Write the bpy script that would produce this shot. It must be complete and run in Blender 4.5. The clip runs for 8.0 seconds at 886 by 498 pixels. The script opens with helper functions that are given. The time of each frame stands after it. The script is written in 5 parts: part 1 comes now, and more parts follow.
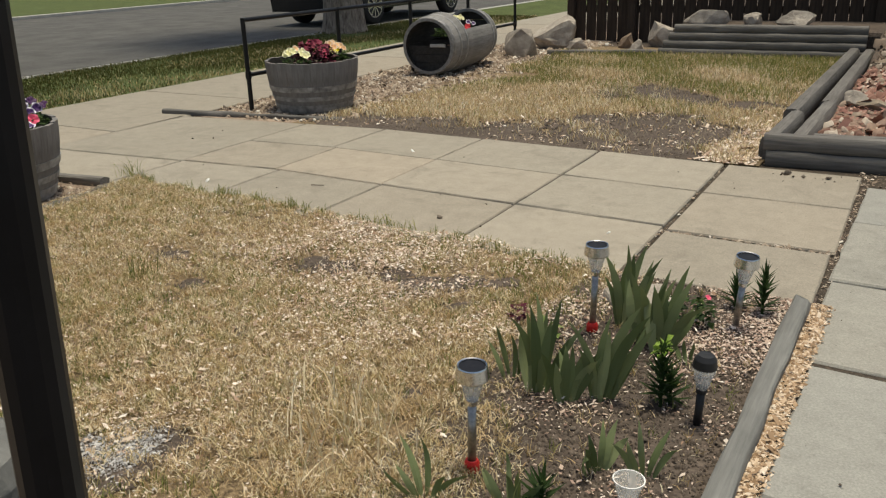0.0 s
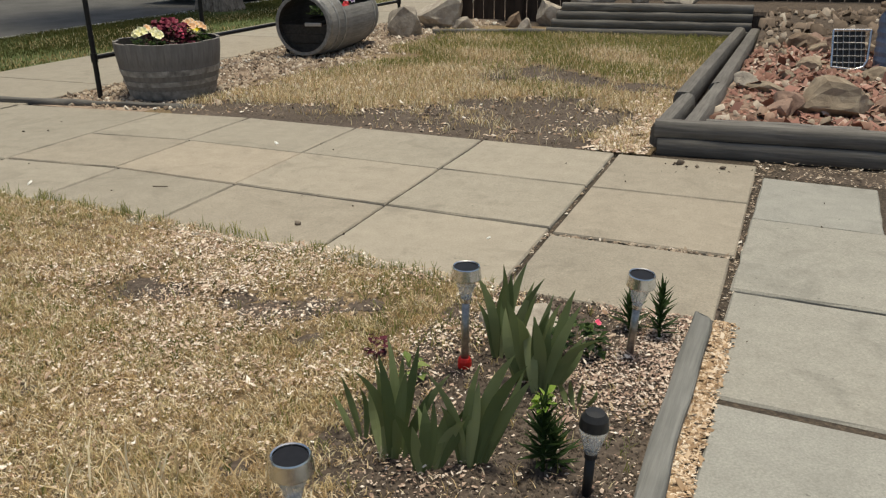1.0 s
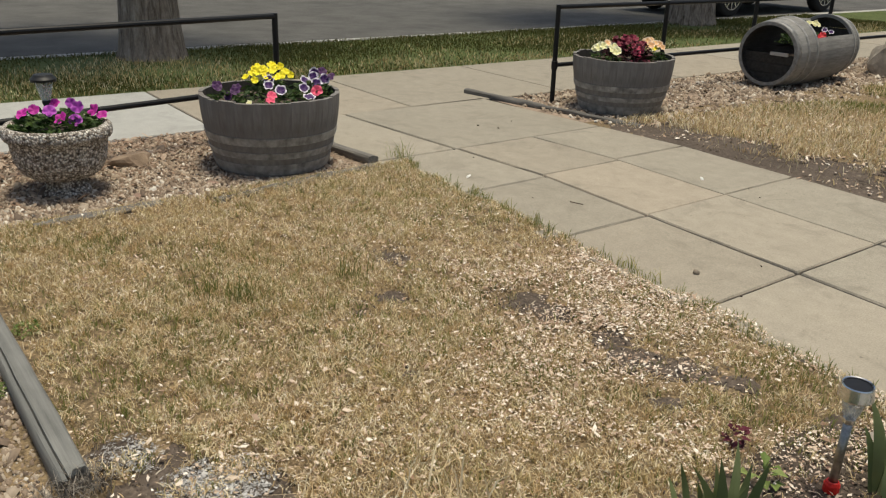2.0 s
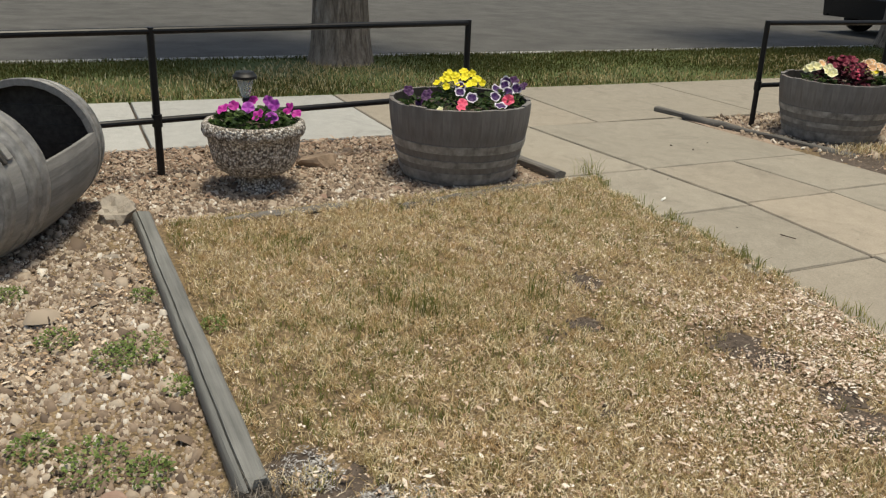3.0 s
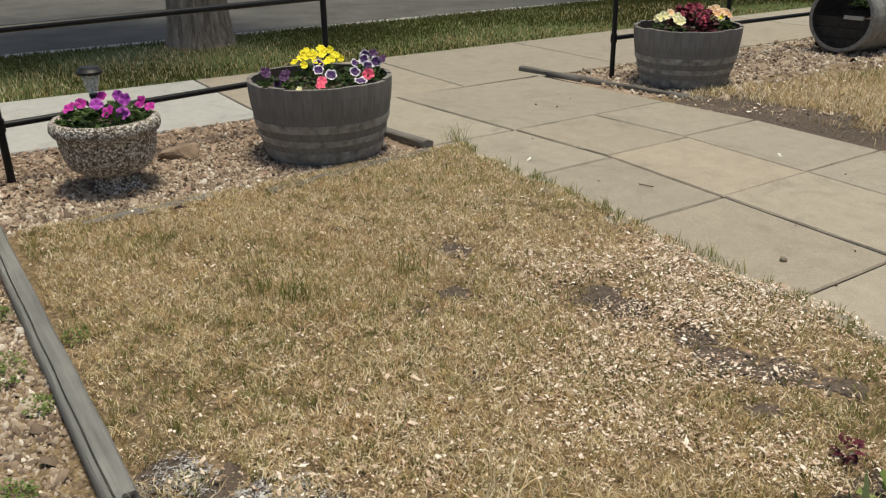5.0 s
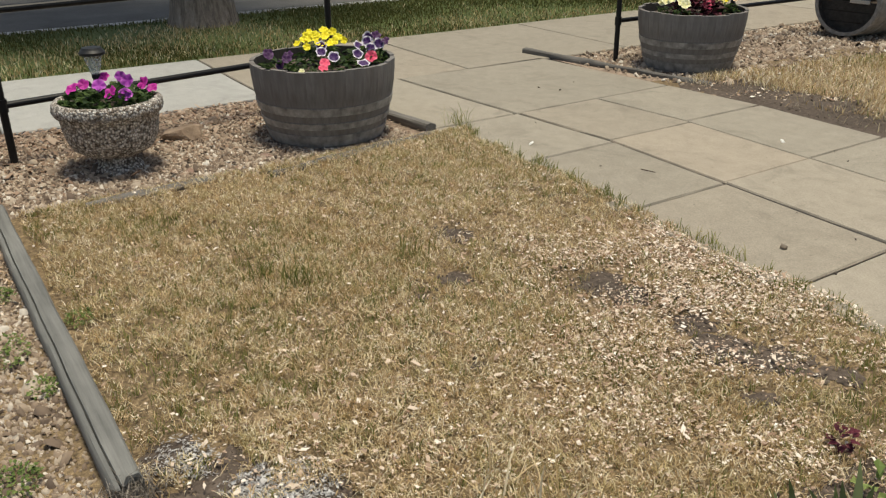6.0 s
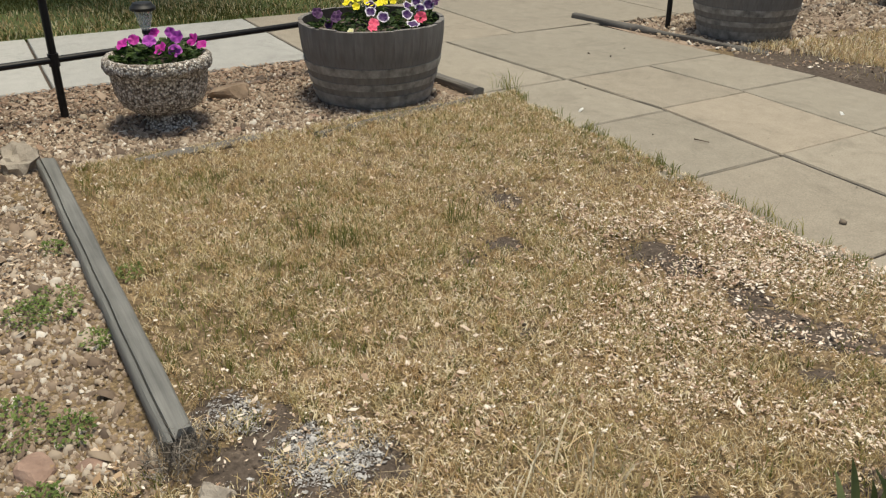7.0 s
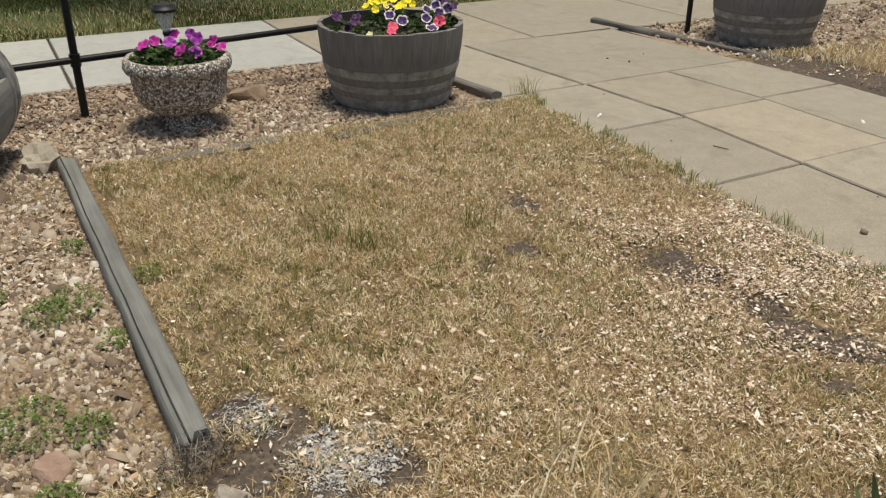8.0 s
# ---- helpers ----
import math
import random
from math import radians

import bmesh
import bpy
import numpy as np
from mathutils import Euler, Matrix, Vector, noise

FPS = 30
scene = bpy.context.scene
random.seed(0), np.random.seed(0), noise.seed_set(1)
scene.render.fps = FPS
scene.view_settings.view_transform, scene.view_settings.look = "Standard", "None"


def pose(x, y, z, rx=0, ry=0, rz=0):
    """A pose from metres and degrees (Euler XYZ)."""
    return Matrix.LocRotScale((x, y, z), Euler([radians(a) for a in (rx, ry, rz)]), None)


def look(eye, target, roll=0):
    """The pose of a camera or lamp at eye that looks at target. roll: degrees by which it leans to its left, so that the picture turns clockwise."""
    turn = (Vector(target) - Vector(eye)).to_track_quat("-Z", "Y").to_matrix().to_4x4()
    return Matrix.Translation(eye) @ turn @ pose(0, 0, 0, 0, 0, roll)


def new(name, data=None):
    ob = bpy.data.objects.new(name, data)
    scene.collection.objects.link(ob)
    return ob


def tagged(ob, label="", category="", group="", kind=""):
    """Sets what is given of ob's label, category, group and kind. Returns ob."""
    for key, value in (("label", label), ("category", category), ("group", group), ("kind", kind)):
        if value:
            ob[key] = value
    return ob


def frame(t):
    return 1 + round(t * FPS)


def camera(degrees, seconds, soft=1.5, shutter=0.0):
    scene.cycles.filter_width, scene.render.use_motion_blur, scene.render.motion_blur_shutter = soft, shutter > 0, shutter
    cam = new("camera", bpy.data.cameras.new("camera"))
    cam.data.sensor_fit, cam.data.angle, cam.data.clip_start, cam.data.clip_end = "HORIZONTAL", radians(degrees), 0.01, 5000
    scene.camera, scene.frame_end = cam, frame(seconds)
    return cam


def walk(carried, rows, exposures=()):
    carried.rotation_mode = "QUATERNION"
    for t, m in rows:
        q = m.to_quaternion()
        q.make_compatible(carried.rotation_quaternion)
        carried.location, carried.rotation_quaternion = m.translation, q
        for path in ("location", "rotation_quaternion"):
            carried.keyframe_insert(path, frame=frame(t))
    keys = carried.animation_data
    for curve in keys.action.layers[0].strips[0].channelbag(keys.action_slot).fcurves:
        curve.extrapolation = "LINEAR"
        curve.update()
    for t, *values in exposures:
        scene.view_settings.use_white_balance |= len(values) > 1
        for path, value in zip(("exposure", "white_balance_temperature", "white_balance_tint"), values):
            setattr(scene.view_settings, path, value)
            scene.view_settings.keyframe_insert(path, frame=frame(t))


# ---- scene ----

# ---------------- camera ----------------
cam = camera(55.7, 8.0, soft=1.25)
# seconds, x, y, z, pitch, roll, yaw
ROWS = [
    (0.0, 1.625, 1.305, 1.170, -19.47, -1.91, 31.34),
    (0.3, 1.626, 1.434, 1.155, -21.70, -1.82, 30.37),
    (0.5, 1.613, 1.558, 1.117, -22.92, -0.61, 29.72),
    (0.8, 1.563, 1.726, 1.129, -22.30, -0.82, 25.43),
    (1.0, 1.523, 1.803, 1.117, -21.01, -1.12, 24.20),
    (1.2, 1.517, 1.832, 1.140, -21.33, -1.25, 26.54),
    (1.5, 1.518, 1.878, 1.180, -19.70, -1.26, 34.99),
    (1.7, 1.548, 1.887, 1.205, -19.35, 0.54, 44.00),
    (1.9, 1.572, 1.910, 1.224, -20.20, 1.80, 51.10),
    (2.0, 1.558, 1.905, 1.237, -20.89, 1.66, 54.17),
    (2.2, 1.556, 1.912, 1.242, -20.51, 1.19, 59.05),
    (3.3, 1.267, 1.884, 1.155, -21.93, 2.31, 67.23),
    (3.5, 1.271, 1.894, 1.156, -24.06, 2.49, 67.72),
    (4.0, 1.311, 1.944, 1.186, -23.70, 1.49, 64.83),
    (4.5, 1.370, 1.985, 1.220, -23.50, 0.58, 59.15),
    (4.7, 1.378, 1.988, 1.218, -22.43, -1.39, 58.26),
    (5.8, 1.335, 1.957, 1.196, -22.93, 0.61, 57.08),
    (6.0, 1.374, 1.983, 1.232, -23.74, -0.54, 58.11),
    (6.5, 1.347, 1.968, 1.222, -24.36, 0.04, 59.78),
    (7.0, 1.329, 1.955, 1.209, -25.94, 0.03, 60.74),
    (7.5, 1.334, 1.954, 1.214, -26.09, 0.07, 60.41),
    (8.0, 1.319, 1.950, 1.214, -25.78, 0.34, 61.81),
]
walk(cam, [(t, pose(x, y, z, 90 + p, 0, w) @ pose(0, 0, 0, 0, 0, r)) for t, x, y, z, p, r, w in ROWS], exposures=[(0.0, 0.38, 7080, 4.5), (8.0, 0.38, 7080, 4.5)])

# ---------------- light ----------------
SUN_ELEVATION, SUN_AZIMUTH = 84, 62
world = bpy.data.worlds.new("sky")
scene.world = world
world.use_nodes = True
wn = world.node_tree.nodes
sky = wn.new("ShaderNodeTexSky")
sky.sky_type = "NISHITA"
sky.sun_disc = False
sky.sun_elevation = radians(SUN_ELEVATION)
sky.sun_rotation = radians(90 - SUN_AZIMUTH)
sky.dust_density = 3.0
world.node_tree.links.new(sky.outputs[0], wn["Background"].inputs[0])
wn["Background"].inputs[1].default_value = 0.09
sun = new("sun", bpy.data.lights.new("sun", "SUN"))
sun.data.energy = 2.36
sun.data.angle = radians(13.0)
sun.data.color = (1.0, 0.94, 0.83)
sd = Vector((math.cos(radians(SUN_AZIMUTH)) * math.cos(radians(SUN_ELEVATION)), math.sin(radians(SUN_AZIMUTH)) * math.cos(radians(SUN_ELEVATION)), math.sin(radians(SUN_ELEVATION))))
sun.matrix_world = look(sd * 30, (0, 0, 0))


# ---------------- materials ----------------
class Nodes:
    """Short hand for one node material."""

    def __init__(self, name, rough=0.8, metal=0.0, spec=0.3):
        self.m = bpy.data.materials.new(name)
        self.m.use_nodes = True
        self.t = self.m.node_tree
        self.b = self.t.nodes["Principled BSDF"]
        self.b.inputs["Roughness"].default_value = rough
        self.b.inputs["Metallic"].default_value = metal
        self.b.inputs["Specular IOR Level"].default_value = spec
        self.pos = self.t.nodes.new("ShaderNodeTexCoord").outputs["Object"]
        geo = self.t.nodes.new("ShaderNodeNewGeometry")
        self.world, self.island = geo.outputs["Position"], geo.outputs["Random Per Island"]
        self.rand = self.t.nodes.new("ShaderNodeObjectInfo").outputs["Random"]

    def put(self, a, b):
        self.t.links.new(a, b)

    def noise(self, scale, detail=4, rough=0.6, vec=None, stretch=None, dist=0.0):
        n = self.t.nodes.new("ShaderNodeTexNoise")
        n.inputs["Scale"].default_value, n.inputs["Detail"].default_value, n.inputs["Roughness"].default_value = scale, detail, rough
        n.inputs["Distortion"].default_value = dist
        v = self.world if vec is None else vec
        if stretch:
            mp = self.t.nodes.new("ShaderNodeMapping")
            mp.inputs["Scale"].default_value = stretch
            self.put(v, mp.inputs[0])
            v = mp.outputs[0]
        self.put(v, n.inputs["Vector"])
        return n.outputs["Fac"]

    def ramp(self, fac, *stops):
        r = self.t.nodes.new("ShaderNodeValToRGB")
        e = r.color_ramp.elements
        while len(e) < len(stops):
            e.new(0.5)
        for k, (p, c) in zip(e, stops):
            k.position, k.color = p, (*(c if isinstance(c, tuple) else (c, c, c)), 1)
        self.put(fac, r.inputs[0])
        return r.outputs[0]

    def mix(self, fac, a, b, how="MIX"):
        x = self.t.nodes.new("ShaderNodeMix")
        x.data_type, x.blend_type = "RGBA", how
        for v, slot in ((fac, 0), (a, 6), (b, 7)):
            if isinstance(v, (int, float)):
                x.inputs[slot].default_value = v
            elif isinstance(v, tuple):
                x.inputs[slot].default_value = (*v, 1)
            else:
                self.put(v, x.inputs[slot])
        return x.outputs[2]

    def colour(self, c):
        if isinstance(c, tuple):
            self.b.inputs["Base Color"].default_value = (*c, 1)
        else:
            self.put(c, self.b.inputs["Base Color"])
        return self

    def rough(self, c):
        self.put(c, self.b.inputs["Roughness"])
        return self

    def bump(self, h, strength=0.4, dist=0.01):
        n = self.t.nodes.new("ShaderNodeBump")
        n.inputs["Strength"].default_value, n.inputs["Distance"].default_value = strength, dist
        self.put(h, n.inputs["Height"])
        self.put(n.outputs[0], self.b.inputs["Normal"])
        return self


def concrete(name, dark, light, tint):
    """Cast slabs: each with its own tone, cloudy weathering, fine grain, dirt specks and a few stains."""
    n = Nodes(name, 0.85)
    own = n.ramp(n.rand, (0.0, tint), (0.3, light), (0.55, dark), (0.8, tuple(0.5 * (a + b) for a, b in zip(tint, dark))), (1.0, light))
    cloudy = n.ramp(n.noise(1.7, 6, 0.65, dist=0.4), (0.3, dark), (0.7, light))
    tone = n.mix(0.32, own, cloudy)
    tone = n.mix(0.35, tone, n.ramp(n.noise(11, 5, 0.7), (0.3, 0.36), (0.7, 0.64)), "OVERLAY")
    c = n.mix(0.5, tone, n.ramp(n.noise(160, 3, 0.7), (0.3, 0.32), (0.7, 0.72)), "OVERLAY")
    stain = n.ramp(n.noise(3.2, 6, 0.75, dist=0.9), (0.53, 0.0), (0.72, 0.5))
    c = n.mix(stain, c, tuple(0.55 * a for a in dark))
    dots = n.ramp(n.noise(48, 2, 0.5), (0.70, 0.0), (0.76, 0.6))
    c = n.mix(dots, c, tuple(0.4 * a for a in dark))
    return n.colour(c).bump(n.noise(90, 5), 0.35, 0.004).m


def speck(name, *stops, scale=60, rough=0.9, bump=0.5):
    """Loose ground: mottled by noise at two scales."""
    n = Nodes(name, rough, spec=0.15)
    a = n.ramp(n.noise(scale, 4, 0.7), *stops)
    b = n.ramp(n.noise(2.0, 5), (0.3, 0.3), (0.7, 0.7))
    return n.colour(n.mix(0.6, a, b, "OVERLAY")).bump(n.noise(scale * 0.8, 5), bump, 0.01).m


def bits(name, *stops, rough=0.85, patch=0.35, thin=0.0, tufts=(), own=False):
    """Many small separate bits, each with its own shade. thin: share of light let through, as leaves do."""
    n = Nodes(name, rough, spec=0.2)
    a = n.ramp(n.rand if own else n.island, *stops)
    b = n.ramp(n.noise(1.6, 4), (0.3, 0.32), (0.7, 0.68))
    for k, hue in enumerate(tufts):
        a = n.mix(n.ramp(n.noise(9.0 + 5 * k, 4, 0.65, stretch=(1, 1, 0.2)), (0.48, 0.0), (0.62, 0.5)), a, hue)
    c = n.mix(patch, a, b, "OVERLAY")
    n.colour(c)
    if thin:
        tl, mx = n.t.nodes.new("ShaderNodeBsdfTranslucent"), n.t.nodes.new("ShaderNodeMixShader")
        n.put(c, tl.inputs["Color"])
        mx.inputs[0].default_value = thin
        n.put(n.b.outputs[0], mx.inputs[1])
        n.put(tl.outputs[0], mx.inputs[2])
        n.put(mx.outputs[0], n.t.nodes["Material Output"].inputs["Surface"])
    return n.m


def wood(name, dark, light, along=(2, 2, 30), scale=10.0, rough=0.8, own=0.4, streak=None):
    n = Nodes(name, rough, spec=0.25)
    grain = n.noise(scale, 6, 0.65, n.pos, along)
    c = n.ramp(grain, (0.25, dark), (0.75, light))
    c = n.mix(0.5, c, n.ramp(n.noise(3.0, 5, 0.6, n.pos), (0.3, 0.3), (0.7, 0.7)), "OVERLAY")
    c = n.mix(own, c, n.ramp(n.rand, (0.0, 0.36), (1.0, 0.64)), "OVERLAY")
    if streak:
        c = n.mix(n.ramp(n.noise(7.0, 5, 0.7, n.world, (1, 1, 0.12), 0.3), (0.48, 0.0), (0.70, 0.55)), c, streak)
    return n.colour(c).bump(grain, 0.5, 0.004).m


def plain(name, c, rough=0.5, metal=0.0, var=0.25, scale=25, spec=0.4):
    n = Nodes(name, rough, metal, spec)
    v = n.ramp(n.noise(scale, 4), (0.3, 0.5 - var / 2), (0.7, 0.5 + var / 2))
    return n.colour(n.mix(1.0, c, v, "OVERLAY")).m


def rocky(name, *stops, scale=9.0):
    n = Nodes(name, 0.9, spec=0.2)
    a = n.ramp(n.noise(scale, 7, 0.7, n.pos), *stops)
    b = n.ramp(n.rand, (0.0, 0.42), (1.0, 0.68))
    return n.colour(n.mix(0.6, a, b, "OVERLAY")).bump(n.noise(scale * 4, 6, 0.7, n.pos), 0.6, 0.01).m


M = {
    "slab": concrete("path_concrete", (0.258, 0.233, 0.19), (0.338, 0.302, 0.245), (0.37, 0.308, 0.238)),
    "slab_grey": concrete("grey_concrete", (0.245, 0.24, 0.216), (0.305, 0.30, 0.272), (0.295, 0.272, 0.226)),
    "pavement": concrete("pavement_concrete", (0.35, 0.345, 0.325), (0.43, 0.425, 0.40), (0.40, 0.385, 0.35)),
    "asphalt": speck("asphalt", (0.3, (0.072, 0.07, 0.066)), (0.6, (0.112, 0.108, 0.102)), (0.8, (0.165, 0.158, 0.148)), scale=110, bump=0.3),
    "soil": speck("soil", (0.3, (0.052, 0.041, 0.034)), (0.55, (0.108, 0.085, 0.069)), (0.8, (0.20, 0.16, 0.13)), scale=45),
    "thatch": speck("thatch", (0.3, (0.12, 0.085, 0.05)), (0.55, (0.30, 0.22, 0.125)), (0.8, (0.46, 0.36, 0.22)), scale=55),
    "sward": speck("sward", (0.3, (0.06, 0.044, 0.029)), (0.55, (0.23, 0.168, 0.10)), (0.8, (0.50, 0.385, 0.235)), scale=70),
    "fill": speck("joint_fill", (0.3, (0.03, 0.025, 0.02)), (0.55, (0.075, 0.06, 0.047)), (0.8, (0.18, 0.14, 0.10)), scale=70),
    "turf": speck("turf", (0.3, (0.035, 0.055, 0.018)), (0.6, (0.10, 0.12, 0.04)), (0.8, (0.22, 0.19, 0.09)), scale=30),
    "grit": speck("grit", (0.3, (0.12, 0.09, 0.07)), (0.55, (0.33, 0.25, 0.19)), (0.8, (0.5, 0.41, 0.33)), scale=50),
    "redgrit": speck("red_grit", (0.3, (0.09, 0.065, 0.05)), (0.55, (0.22, 0.15, 0.115)), (0.8, (0.36, 0.28, 0.22)), scale=40),
    "clod": bits("soil_crumb", (0.0, (0.075, 0.058, 0.046)), (0.8, (0.125, 0.10, 0.08)), (1.0, (0.20, 0.165, 0.13))),
    "rust_chips": bits("rust_chips", (0.0, (0.17, 0.11, 0.075)), (0.5, (0.30, 0.205, 0.145)), (1.0, (0.47, 0.375, 0.295)), patch=0.3),
    "rubble": bits("rubble", (0.0, (0.15, 0.085, 0.065)), (0.45, (0.31, 0.165, 0.125)), (0.75, (0.30, 0.235, 0.18)), (1.0, (0.50, 0.43, 0.36)), patch=0.3),
    "bluecan": plain("blue_can_paint", (0.15, 0.19, 0.27), 0.5, 0.1, 0.5, 6),
    "crate": wood("brown_crate", (0.05, 0.035, 0.027), (0.13, 0.09, 0.065), (0.5, 6, 6), 9),
    "pale_straw": bits("pale_straw", (0.0, (0.34, 0.23, 0.115)), (0.25, (0.58, 0.44, 0.26)), (0.6, (0.78, 0.66, 0.45)), (1.0, (0.90, 0.83, 0.66)), patch=0.25, thin=0.2, tufts=((0.56, 0.38, 0.19), (0.53, 0.45, 0.23))),
    "straw": bits("straw", (0.0, (0.28, 0.19, 0.09)), (0.35, (0.50, 0.37, 0.20)), (0.75, (0.70, 0.57, 0.34)), (1.0, (0.86, 0.77, 0.56)), thin=0.35, tufts=((0.46, 0.29, 0.13), (0.40, 0.37, 0.16))),
    "olive": bits("olive_grass", (0.0, (0.12, 0.16, 0.04)), (0.5, (0.24, 0.26, 0.085)), (1.0, (0.44, 0.38, 0.16)), thin=0.45),
    "grass": bits("green_grass", (0.0, (0.046, 0.054, 0.013)), (0.6, (0.084, 0.088, 0.025)), (1.0, (0.155, 0.135, 0.05)), thin=0.35),
    "chips": bits("wood_chips", (0.0, (0.27, 0.17, 0.115)), (0.4, (0.50, 0.375, 0.28)), (0.7, (0.68, 0.56, 0.45)), (1.0, (0.86, 0.80, 0.72)), patch=0.2),
    "bank_stone": bits("brown_rubble", (0.0, (0.08, 0.06, 0.046)), (0.5, (0.16, 0.12, 0.09)), (0.85, (0.26, 0.20, 0.155)), (1.0, (0.42, 0.37, 0.31)), patch=0.3),
    "bed_chips": bits("pinkish_chips", (0.0, (0.22, 0.14, 0.11)), (0.4, (0.42, 0.30, 0.235)), (0.75, (0.56, 0.45, 0.37)), (1.0, (0.76, 0.68, 0.60)), patch=0.25),
    "strip_chips": bits("orange_chips", (0.0, (0.20, 0.125, 0.07)), (0.4, (0.42, 0.29, 0.18)), (0.75, (0.60, 0.46, 0.33)), (1.0, (0.76, 0.66, 0.54)), patch=0.25),
    "pebbles": bits("pebbles", (0.0, (0.10, 0.075, 0.06)), (0.3, (0.25, 0.187, 0.138)), (0.6, (0.37, 0.295, 0.222)), (0.9, (0.46, 0.39, 0.315)), (1.0, (0.70, 0.65, 0.58)), patch=0.3),
    "red_chips": bits("red_stone_chips", (0.0, (0.15, 0.075, 0.06)), (0.5, (0.32, 0.165, 0.13)), (0.85, (0.43, 0.26, 0.21)), (1.0, (0.55, 0.45, 0.38)), patch=0.25),
    "fibre": bits("dry_fibre", (0.0, (0.10, 0.085, 0.07)), (0.6, (0.20, 0.175, 0.15)), (1.0, (0.36, 0.32, 0.27)), patch=0.3),
    "ash": bits("ash", (0.0, (0.22, 0.21, 0.20)), (0.6, (0.37, 0.36, 0.35)), (1.0, (0.58, 0.57, 0.56)), patch=0.2),
    "stave": wood("weathered_stave", (0.135, 0.125, 0.118), (0.245, 0.233, 0.222), (3, 3, 0.35), 14, own=0.16, streak=(0.13, 0.105, 0.09)),
    "barrel": wood("grey_stave", (0.16, 0.154, 0.146), (0.30, 0.292, 0.28), (3, 3, 0.35), 14, own=0.15),
    "hoop": plain("weathered_hoop", (0.255, 0.25, 0.243), 0.5, 0.15, 0.5, 18),
    "timber": wood("weathered_timber", (0.085, 0.078, 0.072), (0.20, 0.188, 0.172), (0.5, 9, 9), 9),
    "log": wood("grey_log", (0.105, 0.106, 0.10), (0.215, 0.214, 0.202), (0.35, 8, 8), 8),
    "pale_board": wood("pale_board", (0.36, 0.34, 0.31), (0.58, 0.55, 0.51), (4, 0.5, 4), 9),
    "head": wood("barrel_head", (0.085, 0.078, 0.074), (0.16, 0.149, 0.143), (0.6, 4, 4), 8, own=0.12),
    # shade within barrels and tubs, put into a darker wood colour
    "inside": wood("shaded_inside", (0.022, 0.02, 0.018), (0.065, 0.06, 0.055), (3, 3, 0.35), 14),
    "iron": plain("black_paint", (0.009, 0.009, 0.01), 0.4, 0.0, 0.3, 40, 0.28),
    "steel": plain("brushed_steel", (0.68, 0.68, 0.68), 0.25, 1.0, 0.2, 60),
    "dull_steel": plain("dull_steel", (0.34, 0.32, 0.30), 0.35, 1.0, 0.3, 60),
    "panel": plain("solar_panel", (0.012, 0.013, 0.018), 0.5, 0.0, 0.2, 60, 0.15),
    "black": plain("black_plastic", (0.015, 0.015, 0.016), 0.5, 0.0, 0.2, 40),
    "red": plain("red_plastic", (0.62, 0.02, 0.015), 0.5, 0.0, 0.1, 40),
    "bark": rocky("bark", (0.3, (0.10, 0.08, 0.066)), (0.6, (0.26, 0.215, 0.18)), (0.8, (0.40, 0.35, 0.30))),
    "stone": rocky("pale_stone", (0.3, (0.22, 0.19, 0.16)), (0.6, (0.40, 0.355, 0.30)), (0.8, (0.55, 0.50, 0.44))),
    "brownstone": rocky("brown_stone", (0.3, (0.12, 0.085, 0.06)), (0.6, (0.27, 0.20, 0.145)), (0.8, (0.40, 0.33, 0.26))),
    "sandstone": rocky("buff_sandstone", (0.3, (0.17, 0.13, 0.095)), (0.6, (0.31, 0.255, 0.19)), (0.8, (0.44, 0.385, 0.31))),
    "redstone": rocky("red_stone", (0.3, (0.20, 0.13, 0.10)), (0.6, (0.34, 0.235, 0.185)), (0.8, (0.48, 0.38, 0.32))),
    "fence": wood("brown_board", (0.022, 0.016, 0.012), (0.06, 0.042, 0.03), (4, 4, 0.4), 8),
    "iris": bits("iris_leaf", (0.0, (0.18, 0.235, 0.10)), (0.5, (0.265, 0.32, 0.145)), (1.0, (0.41, 0.46, 0.235)), rough=0.6, thin=0.4, own=True),
    "leaf": bits("dark_leaf", (0.0, (0.022, 0.045, 0.014)), (0.6, (0.05, 0.088, 0.026)), (1.0, (0.098, 0.15, 0.045)), rough=0.55, thin=0.35),
    "weed": bits("weed_leaf", (0.0, (0.095, 0.15, 0.038)), (0.6, (0.17, 0.24, 0.07)), (1.0, (0.28, 0.34, 0.12)), rough=0.6, thin=0.35),
    "lime": bits("lime_leaf", (0.0, (0.20, 0.33, 0.05)), (1.0, (0.36, 0.50, 0.10)), rough=0.55, thin=0.35),
    "wine": bits("wine_leaf", (0.0, (0.035, 0.008, 0.012)), (1.0, (0.12, 0.02, 0.035)), rough=0.6),
    "car": plain("dark_car_paint", (0.012, 0.014, 0.016), 0.15, 0.0, 0.1, 3, 0.6),
    "tyre": plain("tyre_rubber", (0.02, 0.02, 0.02), 0.85),
    "white": plain("white_paint", (0.75, 0.74, 0.71), 0.5),
}


